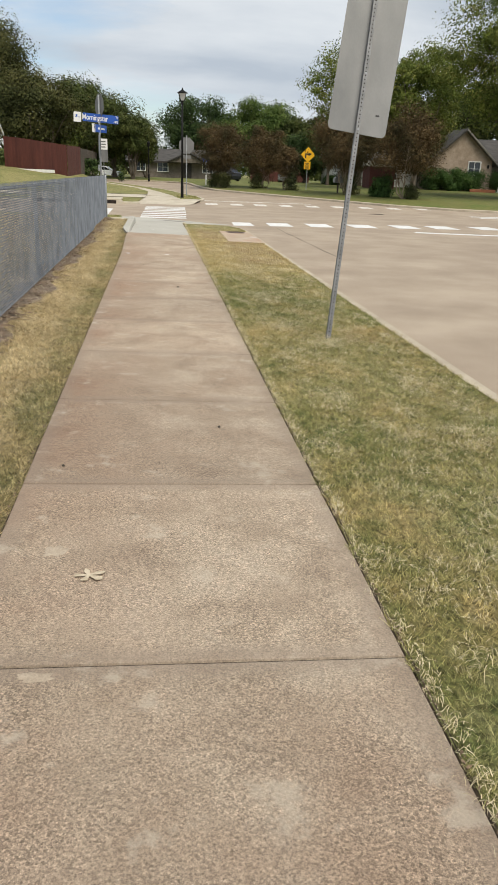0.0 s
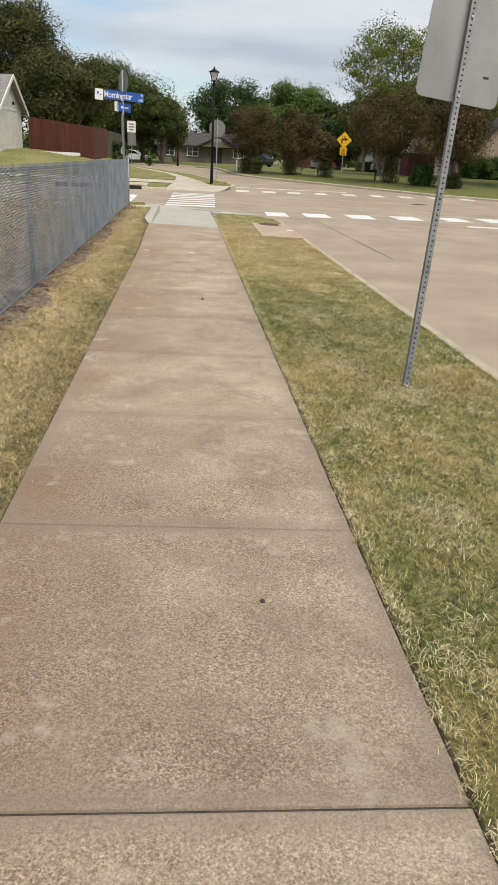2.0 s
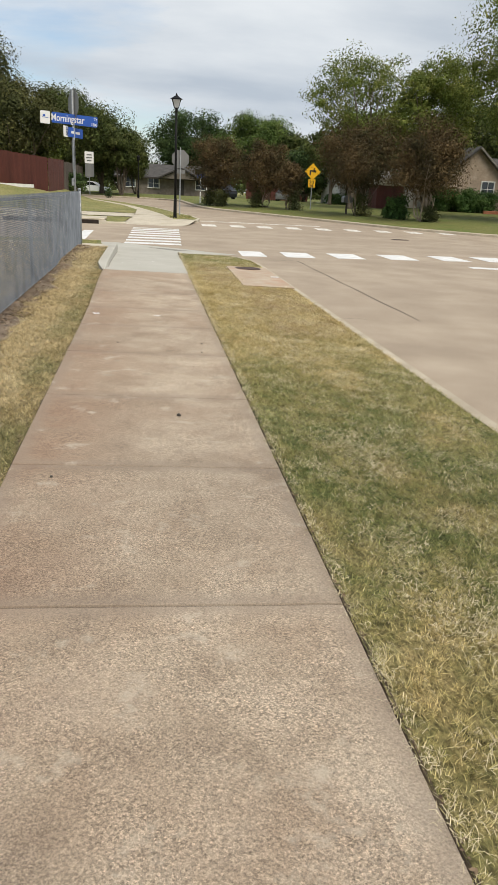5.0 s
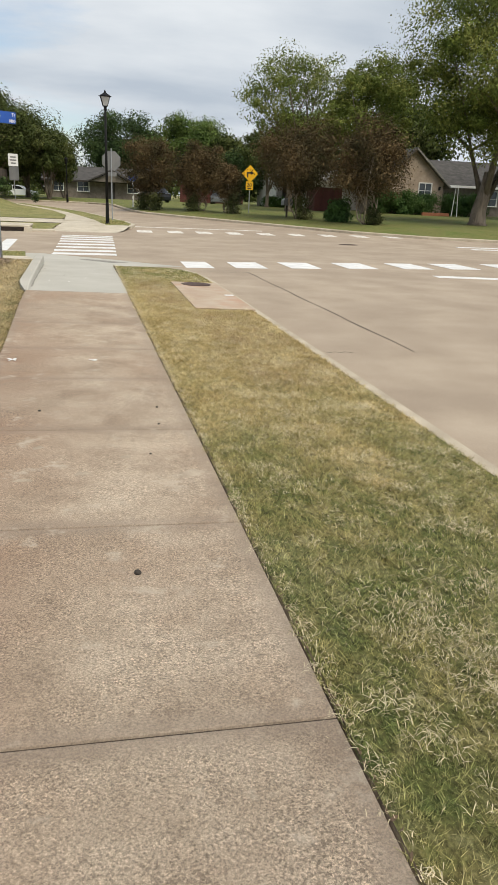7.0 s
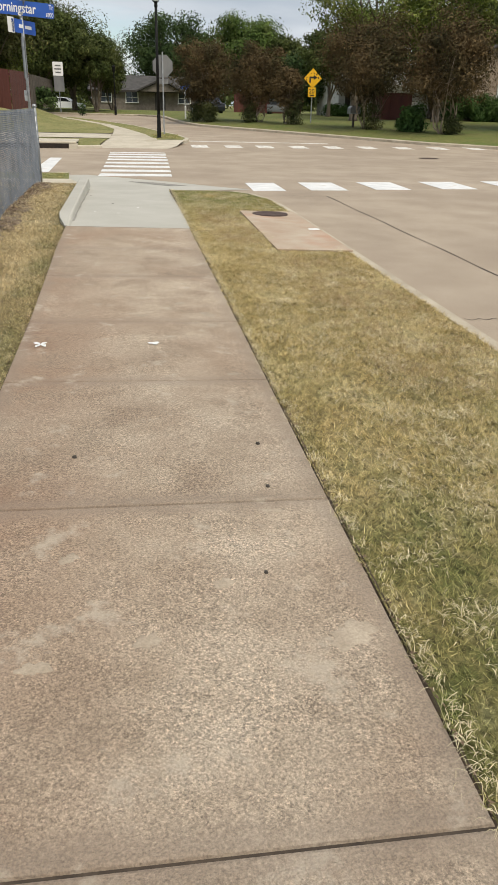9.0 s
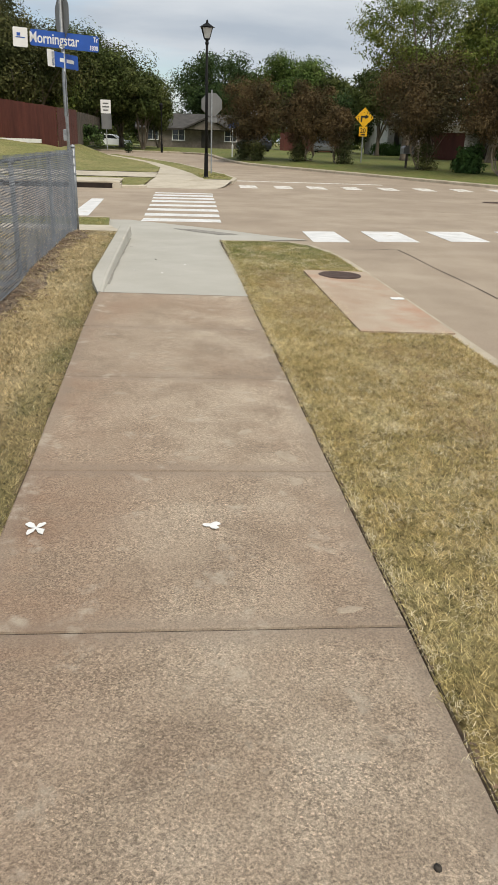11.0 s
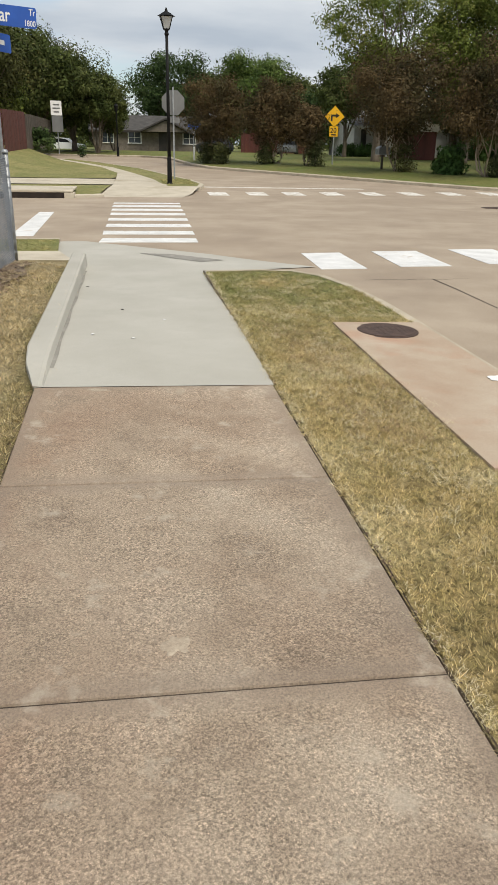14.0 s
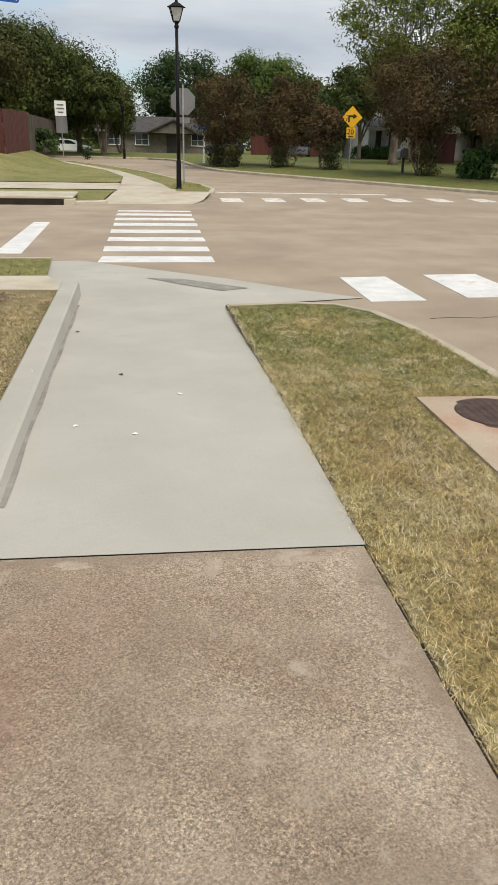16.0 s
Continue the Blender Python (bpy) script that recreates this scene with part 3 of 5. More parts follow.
solid("kerb", sweep([(-1.0, 20.45), (-1.25, 20.1), (-1.95, 19.95)], [(0.12, -0.3), (0.12, 0.0), (-0.02, 0.0), (-0.05, -0.03), (-0.055, -0.3)][::-1], lambda x, y: 0.03), FAR_WALK, "short pale kerb beside the drain inlet", kind="structure")
loft("ground_inlet_strip", [(-70, 20.2), (-70, 24.0)], [(-1.25, 20.2), (-0.78, 24.0)], lambda x, y, u: lawn_z(0, y) - 0.01 - 0.125 * (1 - ramp01(y, 20.2, 23.3)) * ramp01(x, -2.6, -1.3), LAWN_DRY, "thin grass strip behind the drain inlet", columns=20)
loft("pavement_far_walk", [(-70, 24.0), (-70, 27.0)], [(-0.74, 24.0), (-0.68, 27.0)], lambda x, y, u: lawn_z(0, y) + 0.012, FAR_WALK, "pale concrete walk across the side street", columns=20)
loft("ground_corner_lawn", [(-70, 27.0), (-70, 28), (-70, 31), (-70, 36), (-70, 41), (-70, 45), (-70, 50), (-70, 55)],
     [(-0.8, 27.2), (-0.66, 28), (-0.64, 31.2), (-1.5, 36), (-3.2, 41), (-4.8, 45), (-7.5, 50), (-12, 55)], lambda x, y, u: lawn_z(x, y) + 0.02, LAWN_DRY,
     "sloping dry lawn on the far corner", columns=60)
solid("kerb", sweep([(-70, 20.1), (-30, 20.1), (-6.4, 20.1)][::-1], [(0.02, -0.3), (0.02, 0.0), (-0.12, 0.0), (-0.15, -0.03), (-0.155, -0.3)][::-1], lambda x, y: 0.03), FAR_WALK,
      "pale kerb across the side street", kind="structure")

FAR_KERB = [(-70, 66), (-20, 62.5), (-5, 60), (1, 58.3), (2.7, 55), (3.2, 47), (3.7, 42), (4.5, 38.8), (6.1, 36.2), (9.5, 31.4), (12.0, 27.8), (14.0, 25), (17, 22.6), (21, 21.2), (30, 20.4), (72, 20)]
BACK_EDGE = [(-70, 150), (-20, 150), (-5, 150), (5, 150), (14, 150), (24, 150), (34, 150), (44, 150), (55, 150), (72, 140), (90, 120), (100, 100), (110, 80), (110, 60), (110, 40), (110, 20)]
s = Shape()
steps, seg = [0, 0.012, 0.025, 0.05, 0.1, 0.18, 0.3, 0.5, 0.75, 1.0], 5
A, B = [], []
for side, line in ((A, FAR_KERB), (B, BACK_EDGE)):
    for a, b in zip(line[:-1], line[1:]):
        side += [(a[0] + (b[0] - a[0]) * k / seg, a[1] + (b[1] - a[1]) * k / seg) for k in range(seg)]
    side.append(line[-1])
for a, b in zip(A, B):
    far = math.hypot(b[0] - a[0], b[1] - a[1])
    for u in steps:
        x, y = a[0] + (b[0] - a[0]) * u, a[1] + (b[1] - a[1]) * u
        s.v.append((x, y, bank_z(x, y, u * far)))
n = len(steps)
for r in range(len(A) - 1):
    s.f += [(r * n + k, r * n + k + 1, (r + 1) * n + k + 1, (r + 1) * n + k) for k in range(n - 1)]
solid("ground_far_lawn", s, LAWN, "green front lawns beyond the junction", kind="structure", smooth=True)
solid("kerb", sweep(FAR_KERB, [(-0.04, -0.3), (-0.03, 0.01), (0.12, 0.004), (0.16, -0.03), (0.17, -0.3)], lambda x, y: road_z(y) + 0.13), KERB_MAT,
      "long curved weathered kerb beyond the junction", kind="structure")
# ---- the old walk, slab by slab (its pieces come last in the file) ----
JOINTS = [0.0, -1.57, -3.10, -4.71, -6.05, -7.57, -9.17, -10.70, -12.24, -13.78, -15.31, -16.84, -18.37, -19.9, -21.4, -22.9, -24.4, -25.9, -27.4, -28.9]

# ---- road markings, drains and joints ----
def marking(name, corners, mat, label, lift=0.006):
    s = Shape()
    top = [(x, y, road_z(y) + lift) for x, y in corners]
    low = [(x, y, road_z(y) - 0.002) for x, y in corners]
    s.add(top + low, [(0, 1, 2, 3), (0, 4, 5, 1), (1, 5, 6, 2), (2, 6, 7, 3), (3, 7, 4, 0)])
    return solid(name, s, mat, label, "road marking", group="painted crossing bars" if "crossing" in name else "")


rng = random.Random(4)
for y in (9.15, 10.4, 11.8, 13.2, 14.6, 15.9, 17.15, 18.35, 19.55):
    a, b = -0.74 + 0.012 * (y - 9), 1.03 + 0.03 * (y - 9)
    d = 0.30
    j = lambda: rng.uniform(-0.02, 0.02)
    marking("crossing_bar", [(a + j(), y - d + j()), (b + j(), y - d + j()), (b + 0.02 + j(), y + d + j()), (a + 0.02 + j(), y + d + j())], PAINT, "white painted bar of the zebra crossing ahead")
for x, w in ((2.58, 0.66), (3.86, 0.78), (5.34, 0.80), (6.98, 0.84), (8.72, 0.84), (10.22, 0.90), (12.1, 0.90)):
    y = 5.66 + 0.15 * (x - 2.6)
    marking("crossing_bar", [(x + j() - 0.03, y), (x + w, y + 0.04), (x + w + j() * 2 + 0.05, y + 1.76), (x + 0.03, y + 1.70)], PAINT, "broad white crossing bar on the tan road")
for x in (2.55, 3.95, 5.3, 6.75, 8.3, 9.85, 11.5, 13.2, 15.0):
    y = 21.35 + 0.10 * (x - 2.5)
    marking("crossing_bar", [(x, y), (x + 0.68, y), (x + 0.70, y + 1.35), (x + 0.04, y + 1.35)], PAINT_OLD, "faded white crossing bar on the far side of the junction")
for y in (16.0, 17.3, 18.7, 20.0):
    marking("crossing_bar", [(15.9, y), (20.5, y), (20.6, y + 0.5), (16.0, y + 0.5)], PAINT, "faded white crossing bar near the far kerb")
marking("stop_line", [(2.6, 25.0), (9.0, 24.7), (9.0, 25.0), (2.6, 25.3)], PAINT_OLD, "thin faded white stop line across the road")
marking("stop_line", [(8.6, 4.40), (13.5, 3.4), (13.6, 3.8), (8.65, 4.85)], PAINT, "white stop line before the crossing")
marking("stop_line", [(-2.42, 9.8), (-1.99, 9.8), (-2.06, 15.0), (-2.42, 15.0)], PAINT, "broad white stop line on the side street")

s = Shape()
for k in range(13):
    y = -4.5 + 0.71 * k
    x = 3.88 + 0.012 * math.sin(k * 1.7)
    x2 = 3.88 + 0.012 * math.sin((k + 1) * 1.7)
    w = 0.006 + 0.007 * ((k * 7) % 5) / 5
    s.add([(x - w, y, road_z(y) + 0.0035), (x + w, y, road_z(y) + 0.0035), (x2 + w, y + 0.71, road_z(y) + 0.0035), (x2 - w, y + 0.71, road_z(y) + 0.0035)], [(0, 1, 2, 3)])
for y, xa, xb in ((-4.5, 2.75, 3.1), (4.75, 2.9, 4.4), (12.8, 4.0, 11)):
    for k in range(8):
        x, x2 = xa + (xb - xa) * k / 8, xa + (xb - xa) * (k + 1) / 8
        w = 0.006
        d0, d1 = 0.03 * math.sin(k * 2.1 + y), 0.03 * math.sin(k * 2.1 + 2.1 + y)
        s.add([(x, y + d0 - w, road_z(y) + 0.003), (x2, y + d1 - w, road_z(y) + 0.003), (x2, y + d1 + w, road_z(y) + 0.003), (x, y + d0 + w, road_z(y) + 0.003)], [(0, 1, 2, 3)])
solid("road_joint", s, CRACK, "dark dirt-filled joints between road slabs", kind="structure")

# Darker patch at the foot of the ramp.
s = Shape()
wedge = [(-0.05, 7.33), (0.42, 6.78), (0.85, 6.33), (1.22, 6.53), (0.45, 7.22)]
s.add([(x, y, ramp_top(x, y) + 0.005) for x, y in wedge], [(0, 1, 2, 3, 4)])
solid("pavement_patch", s, FOLD_SHADE_AND_PATCH, "darker wedge-shaped patch at the ramp's foot", kind="structure")

# Storm drain pad with its iron lid, in the verge.
s = Shape()
px = [(1.68, -1.56), (2.60, -1.56), (2.60, 1.96), (1.72, 1.95)]
s.add([(x, y, verge_z(x, y) + 0.018) for x, y in px] + [(x, y, verge_z(x, y) - 0.2) for x, y in px], [(0, 1, 2, 3), (0, 4, 5, 1), (1, 5, 6, 2), (2, 6, 7, 3), (3, 7, 4, 0)])
solid("pavement_drain_pad", s, PAD_MAT, "rust-stained concrete drain cover slab set in the verge", kind="structure")
def lid(name, x, y, z, r, label):
    e = thing(name, label, "manhole cover", (x, y, z))
    s = Shape().tube([(0, 0, -0.03), (0, 0, 0.006), (0, 0, 0.010)], [r, r, r - 0.01], 28)
    part("cover_plate", s, IRON, e)
    s = Shape()
    for k in range(-4, 5):
        h = math.sqrt(max(0, (r - 0.04) ** 2 - (k * r / 5) ** 2))
        s.box(k * r / 5 - 0.004, k * r / 5 + 0.004, -h, h, 0.008, 0.0115)
    part("raised_rib", s, IRON, e)
    s = Shape().tube([(0, 0, -0.03), (0, 0, 0.003)], [r + 0.035, r + 0.03], 28)
    part("rim", s, IRON, e)
    return e
lid("manhole_cover", 2.14, 1.6, verge_z(2.14, 1.6) + 0.019, 0.27, "round rusty iron manhole lid in the drain slab")
lid("manhole_cover", 10.9, 17.3, road_z(17.3), 0.36, "dark round iron manhole lid in the road")

inlet = thing("storm_drain_inlet", "long concrete kerb drain inlet with dark slot", "drain inlet", (-4.2, 19.75, 0))
part("top_slab", Shape().box(-2.3, 2.3, -0.02, 2.3, 0.09, 0.17, bevel=0.02), FAR_WALK, inlet)
part("side_wall", Shape().box(2.05, 2.35, -0.1, 0.6, -0.15, 0.088, bevel=0.01), FAR_WALK, inlet)
part("side_wall", Shape().box(-2.35, -2.05, -0.1, 0.6, -0.15, 0.088, bevel=0.01), FAR_WALK, inlet)
# A solid near-black block gives the slot its inner shade by colour.
part("throat", Shape().box(-2.05, 2.05, -0.012, 0.5, -0.15, 0.088), VOID, inlet, "dark drain opening")


# ---- chain-link fence ----
FX, FY0, FY1, FTOP = -1.78, -23.0, 5.9, 1.35
fence = thing("chain_link_fence", "grey galvanised chain-link fence along the dry grass", "fence", (FX, 0, 0))
step, r, low, high = 0.054, 0.0030, 0.03, FTOP + 0.012
span = high - low
count = int((FY1 - FY0) / step)
s = Shape()
for k in range(-int(span / step), count):
    y = FY0 + k * step
    for sign in (1, -1):
        ya, yb = (y, y + span) if sign > 0 else (y + span, y)
        a, b = Vector((0.003 * sign, ya, low)), Vector((0.003 * sign, yb, high))
        lo, hi = FY0, FY1
        pts = []
        for u in (0.0, 1.0):
            pts.append(a + (b - a) * u)
        # trim at both ends of the run
        def cut(p, q):
            d = q.y - p.y
            t0, t1 = sorted(((lo - p.y) / d, (hi - p.y) / d))
            t0, t1 = max(0.0, t0), min(1.0, t1)
            return (p + (q - p) * t0, p + (q - p) * t1) if t1 - t0 > 0.01 else None
        seg = cut(*pts)
        if seg:
            s.tube(seg, r, 3, cap=False)
part("wire_mesh", s, MESH_STEEL, fence, "woven steel diamond mesh", kind="stuff")
part("top_rail", Shape().tube([(-0.026, FY0, FTOP - 0.03), (-0.026, FY1, FTOP - 0.03)], 0.020, 10), GALV, fence, smooth=True)
part("tension_wire", Shape().tube([(0, FY0, 0.04), (0, FY1, 0.04)], 0.003, 5), GALV, fence)
for y in (FY1, 3.5, 0.75, -2.45, -5.75, -9.0, -12.1, -15.2, -18.3, -21.4):
    end = y == FY1
    if end:
        post = part("post", Shape().tube([(0, y, -0.1), (0, y, FTOP + 0.05)], 0.036, 12), GALV, fence, smooth=True)
        part("post_cap", Shape().tube([(0, y, FTOP + 0.05), (0, y, FTOP + 0.07), (0, y, FTOP + 0.095), (0, y, FTOP + 0.105)], [0.045, 0.045, 0.03, 0.004], 12), GALV, post, "domed steel post cap", smooth=True)
    else:
        post = part("post", Shape().tube([(-0.062, y, -0.1), (-0.062, y, FTOP - 0.02)], 0.030, 12), GALV, fence, smooth=True)
        part("rail_loop", Shape().tube([(-0.03, y - 0.02, FTOP - 0.03), (-0.03, y + 0.02, FTOP - 0.03)], 0.03, 10), GALV, post)
# twisted wire ends standing above the rail
s = Shape()
for k in range(int((FY1 + 19.5) / step)):
    y = -19.5 + step * k
    s.tube([(0, y, FTOP + 0.005), (0.004, y + 0.006, FTOP + 0.03)], 0.003, 3)
part("wire_tip", s, MESH_STEEL, fence, "twisted cut wire ends along the top", kind="stuff")
for k in range(9):
    part("tie_band", Shape().tube([(0, FY1 - 0.0, 0.12 + 0.14 * k), (0, FY1, 0.145 + 0.14 * k)], 0.039, 12), GALV, fence)


# ---- signs ----
def perforated_post(shape, height, w=0.045):
    """A square steel post with a row of punched holes, as dark inset studs on a second shape."""
    shape.box(-w / 2, w / 2, -w / 2, w / 2, 0, height, bevel=0.004)
    holes = Shape()
    k = 0
    while 0.06 + 0.0254 * 1.5 * k < height - 0.02:
        z = 0.06 + 0.0254 * 1.5 * k
        for side in (-1, 1):
            holes.tube([(0, side * (w / 2 - 0.004), z), (0, side * (w / 2 + 0.0012), z)], 0.0075, 6)
        k += 1
    return holes


def rounded(w, h, r, n=4):
    out = []
    for cx, cz, a0 in ((w / 2 - r, h / 2 - r, 0), (-w / 2 + r, h / 2 - r, 90), (-w / 2 + r, -h / 2 + r, 180), (w / 2 - r, -h / 2 + r, 270)):
        out += [(cx + r * math.cos(radians(a0 + 90 * k / n)), cz + r * math.sin(radians(a0 + 90 * k / n))) for k in range(n + 1)]
    return out


near_sign = thing("road_sign", "leaning perforated steel post with grey sign back", "road sign", (1.675, -12.82, -0.09))
near_sign.matrix_basis = pose(1.682, -12.95, -0.10, -12.6, 7.2, 0)
s = Shape()
holes = perforated_post(s, 3.8)
post = part("post", s, POST_STEEL, near_sign, "galvanised perforated square post")
part("punched_hole", holes, VOID, post, "row of dark punched holes", kind="stuff")
part("sign_plate", Shape().prism(rounded(0.61, 1.52, 0.05), 0.003, pose(0.02, 0.026, 2.93, 0, 1.5, -4)), SIGN_BACK, near_sign, "plain grey aluminium back with rounded corners")
part("date_sticker", Shape().box(0.175, 0.215, 0.012, 0.016, 2.365, 2.382), BLACK_INK, near_sign)
for z in (2.2, 2.75):
    part("bolt", Shape().tube([(0, -0.03, z), (0, -0.022, z)], 0.009, 6), GALV, near_sign)


def lettering(text, size, mat, name, parent, m, squeeze=1.0, thick=0.001):
    cu = bpy.data.curves.new(name, "FONT")
    cu.body, cu.size, cu.extrude, cu.align_x, cu.align_y = text, size, thick, "LEFT", "BOTTOM_BASELINE"
    cu.offset = 0.012 * size
    tmp = new(name, cu)
    bpy.context.view_layer.update()
    me = bpy.data.meshes.new_from_object(tmp.evaluated_get(bpy.context.evaluated_depsgraph_get()))
    bpy.data.objects.remove(tmp)
    me.transform(m @ pose(0, 0, 0, 90) @ Matrix.Diagonal((squeeze, 1, 1, 1)))
    me.materials.append(mat)
    ob = new(name, me)
    ob.parent = parent
    return ob


street = thing("street_name_sign", "blue street name blades on a tall steel pole", "street sign", (-2.0, 7.1, -0.05))
part("pole", Shape().tube([(0, 0, 0), (0, 0, 3.95)], 0.032, 10), GALV, street, smooth=True)
# the long blade faces back along the walk
m = pose(0.02, -0.05, 3.22, 0, 2.5, 12)
blade = part("name_blade", Shape().prism(rounded(1.20, 0.26, 0.03), 0.006, m @ pose(0.03, 0, 0)), BLUE_SIGN, street, "deep blue reflective blade")
lettering("Morningstar", 0.245, WHITE_SIGN, "lettering", blade, m @ pose(-0.59, -0.004, -0.075), 0.72)
lettering("Tr", 0.115, WHITE_SIGN, "lettering", blade, m @ pose(0.53, -0.004, 0.03), 0.75)
lettering("1800", 0.105, WHITE_SIGN, "lettering", blade, m @ pose(0.46, -0.004, -0.105), 0.75)
crest = part("crest_plate", Shape().prism(rounded(0.25, 0.31, 0.02), 0.006, m @ pose(-0.74, 0, -0.02)), WHITE_SIGN, street, "white plate with a small blue swoosh")
part("swoosh", Shape().box(-0.82, -0.66, -0.004, -0.001, -0.03, -0.015, m).box(-0.8, -0.74, -0.004, -0.001, 0.0, 0.05, m), BLUE_SIGN, crest)
m2 = pose(0.03, 0.02, 2.9, 0, 0, 68)
blade = part("cross_blade", Shape().prism(rounded(0.95, 0.24, 0.03), 0.006, m2), BLUE_SIGN, street, "blue cross-street blade seen nearly edge-on")
part("letter_bar", Shape().box(-0.2, -0.02, -0.004, -0.001, -0.03, 0.035, m2).box(0.04, 0.3, -0.004, -0.001, -0.03, 0.03, m2), WHITE_SIGN, blade)
part("crest_plate", Shape().prism(rounded(0.24, 0.27, 0.02), 0.007, m2 @ pose(-0.5, 0, 0)), WHITE_SIGN, street)
octa = [(0.38 * math.cos(radians(22.5 + 45 * k)), 0.38 * math.sin(radians(22.5 + 45 * k))) for k in range(8)]
part("stop_plate", Shape().prism(octa, 0.004, pose(0.01, 0.04, 3.62, 0, 0, -63)), SIGN_BACK, street, "grey sign back turned to the side street")
part("bracket", Shape().box(-0.04, 0.04, -0.06, 0.05, 3.1, 3.16), GALV, street)
part("side_plate", Shape().prism(rounded(0.30, 0.75, 0.03), 0.004, pose(-0.02, 0.04, 2.35, 0, 0, -70)), SIGN_BACK, street, "small grey plate turned aside")
part("small_box", Shape().box(-0.08, -0.02, -0.05, 0.05, 1.55, 1.75, bevel=0.008), GALV, street)

stop = thing("stop_sign", "grey back of an octagonal stop sign on post", "road sign", (1.72, 27.3, road_z(27.3) + 0.12))
part("post", Shape().box(-0.028, 0.028, -0.028, 0.028, 0, 3.45, bevel=0.004), GALV, stop)
octa = [(0.49 * math.cos(radians(22.5 + 45 * k)), 0.49 * math.sin(radians(22.5 + 45 * k))) for k in range(8)]
part("octagon_plate", Shape().prism(octa, 0.004, pose(0, 0.034, 2.88, 0, 0, 5)), SIGN_BACK, stop)
part("lower_plate", Shape().prism(rounded(0.46, 0.2, 0.02), 0.004, pose(0.02, 0.034, 2.25, 0, 0, 5)), SIGN_BACK, stop)

yel = thing("turn_warning_sign", "yellow diamond right-turn sign with 20 plaque below", "road sign", (11.35, 38.6, bank_z(11.3, 38.6, 3)))
zc = 3.12 - bank_z(11.3, 38.6, 3)
part("post", Shape().box(-0.03, 0.03, 0.01, 0.06, 0, zc + 0.3), GALV, yel)
dia = [(0.56, 0), (0, 0.56), (-0.56, 0), (0, -0.56)]
d = part("diamond_plate", Shape().prism(dia, 0.004, pose(0, 0, zc)), YELLOW_SIGN, yel, "bright yellow diamond with a black arrow")
s = Shape().box(-0.22, -0.12, -0.006, -0.003, zc - 0.24, zc + 0.10).box(-0.12, 0.08, -0.006, -0.003, zc + 0.0, zc + 0.10)
s.prism([(0.06, -0.08), (0.28, 0.05), (0.06, 0.18)], 0.003, pose(0, -0.006, zc))
part("arrow", s, BLACK_INK, d)
p = part("speed_plaque", Shape().prism(rounded(0.5, 0.54, 0.03), 0.004, pose(-0.02, 0, zc - 0.76)), YELLOW_SIGN, yel, "yellow plaque reading 20")
lettering("20", 0.36, BLACK_INK, "lettering", p, pose(-0.22, -0.004, zc - 0.83))
part("letter_bar", Shape().box(-0.15, 0.12, -0.006, -0.003, zc - 0.97, zc - 0.90), BLACK_INK, p)

wz = lawn_z(-4.75, 50)
white = thing("parking_sign", "tall white notice above a grey plate on thin post", "road sign", (-4.72, 50.5, wz))
part("post", Shape().tube([(0, 0.03, 0), (0, 0.03, 3.2)], 0.03, 8), GALV, white)
p = part("notice_plate", Shape().prism(rounded(0.72, 0.9, 0.04), 0.005, pose(0.0, 0, 2.86, 0, 0, 8)), WHITE_SIGN, white)
for k, w in enumerate((0.2, 0.24, 0.18)):
    part("text_bar", Shape().box(-w, w, -0.006, -0.003, 3.02 - 0.22 * k, 3.11 - 0.22 * k, pose(0, 0, 0, 0, 0, 8)), DARK_INK, p)
part("grey_plate", Shape().prism(rounded(0.72, 1.0, 0.04), 0.005, pose(0.02, 0, 1.88, 0, 0, 8)), SIGN_BACK, white)

blue = thing("street_name_sign", "small far blue street name sign by the kerb", "street sign", (4.1, 46.0, bank_z(4, 46, 1)))
part("pole", Shape().tube([(0, 0, 0), (0, 0, 2.3)], 0.035, 8), GALV, blue)
part("name_blade", Shape().prism(rounded(0.95, 0.28, 0.03), 0.01, pose(0.1, -0.05, 2.0, 0, 0, 20)), BLUE_SIGN, blue)
part("cross_blade", Shape().prism(rounded(0.9, 0.26, 0.03), 0.01, pose(0, 0, 1.7, 0, 0, 80)), WHITE_SIGN, blue)
bollard = thing("marker_post", "short white marker post on the lawn edge", "marker post", (4.0, 44.6, bank_z(4, 44.6, 0.8)))
part("post", Shape().tube([(0, 0, 0), (0, 0, 0.8), (0, 0, 0.85)], [0.06, 0.06, 0.02], 10), WHITE_TRIM, bollard)

# ---- lamp post ----
lz = lawn_z(0, 24.6) + 0.01
lamp = thing("street_lamp", "slender black lamp post with glazed lantern head", "street lamp", (1.37, 24.5, lz))
part("base", Shape().tube([(0, 0, 0), (0, 0, 0.06), (0, 0, 0.9), (0, 0, 0.98)], [0.12, 0.09, 0.078, 0.06], 14), BLACK_POST, lamp, smooth=False)
part("shaft", Shape().tube([(0, 0, 0.9), (0, 0, 5.0)], [0.065, 0.05], 12), BLACK_POST, lamp, smooth=True)
part("collar", Shape().tube([(0, 0, 4.92), (0, 0, 4.97), (0, 0, 5.04), (0, 0, 5.12)], [0.058, 0.085, 0.055, 0.085], 12), BLACK_POST, lamp)
s = Shape()
for sx in (-1, 1):
    for sy in (-1, 1):
        s.tube([(sx * 0.10, sy * 0.10, 5.12), (sx * 0.205, sy * 0.205, 5.50)], 0.017, 6)
part("lantern_frame", s.box(-0.225, 0.225, -0.225, 0.225, 5.49, 5.52).box(-0.1, 0.1, -0.1, 0.1, 5.10, 5.13), BLACK_POST, lamp)
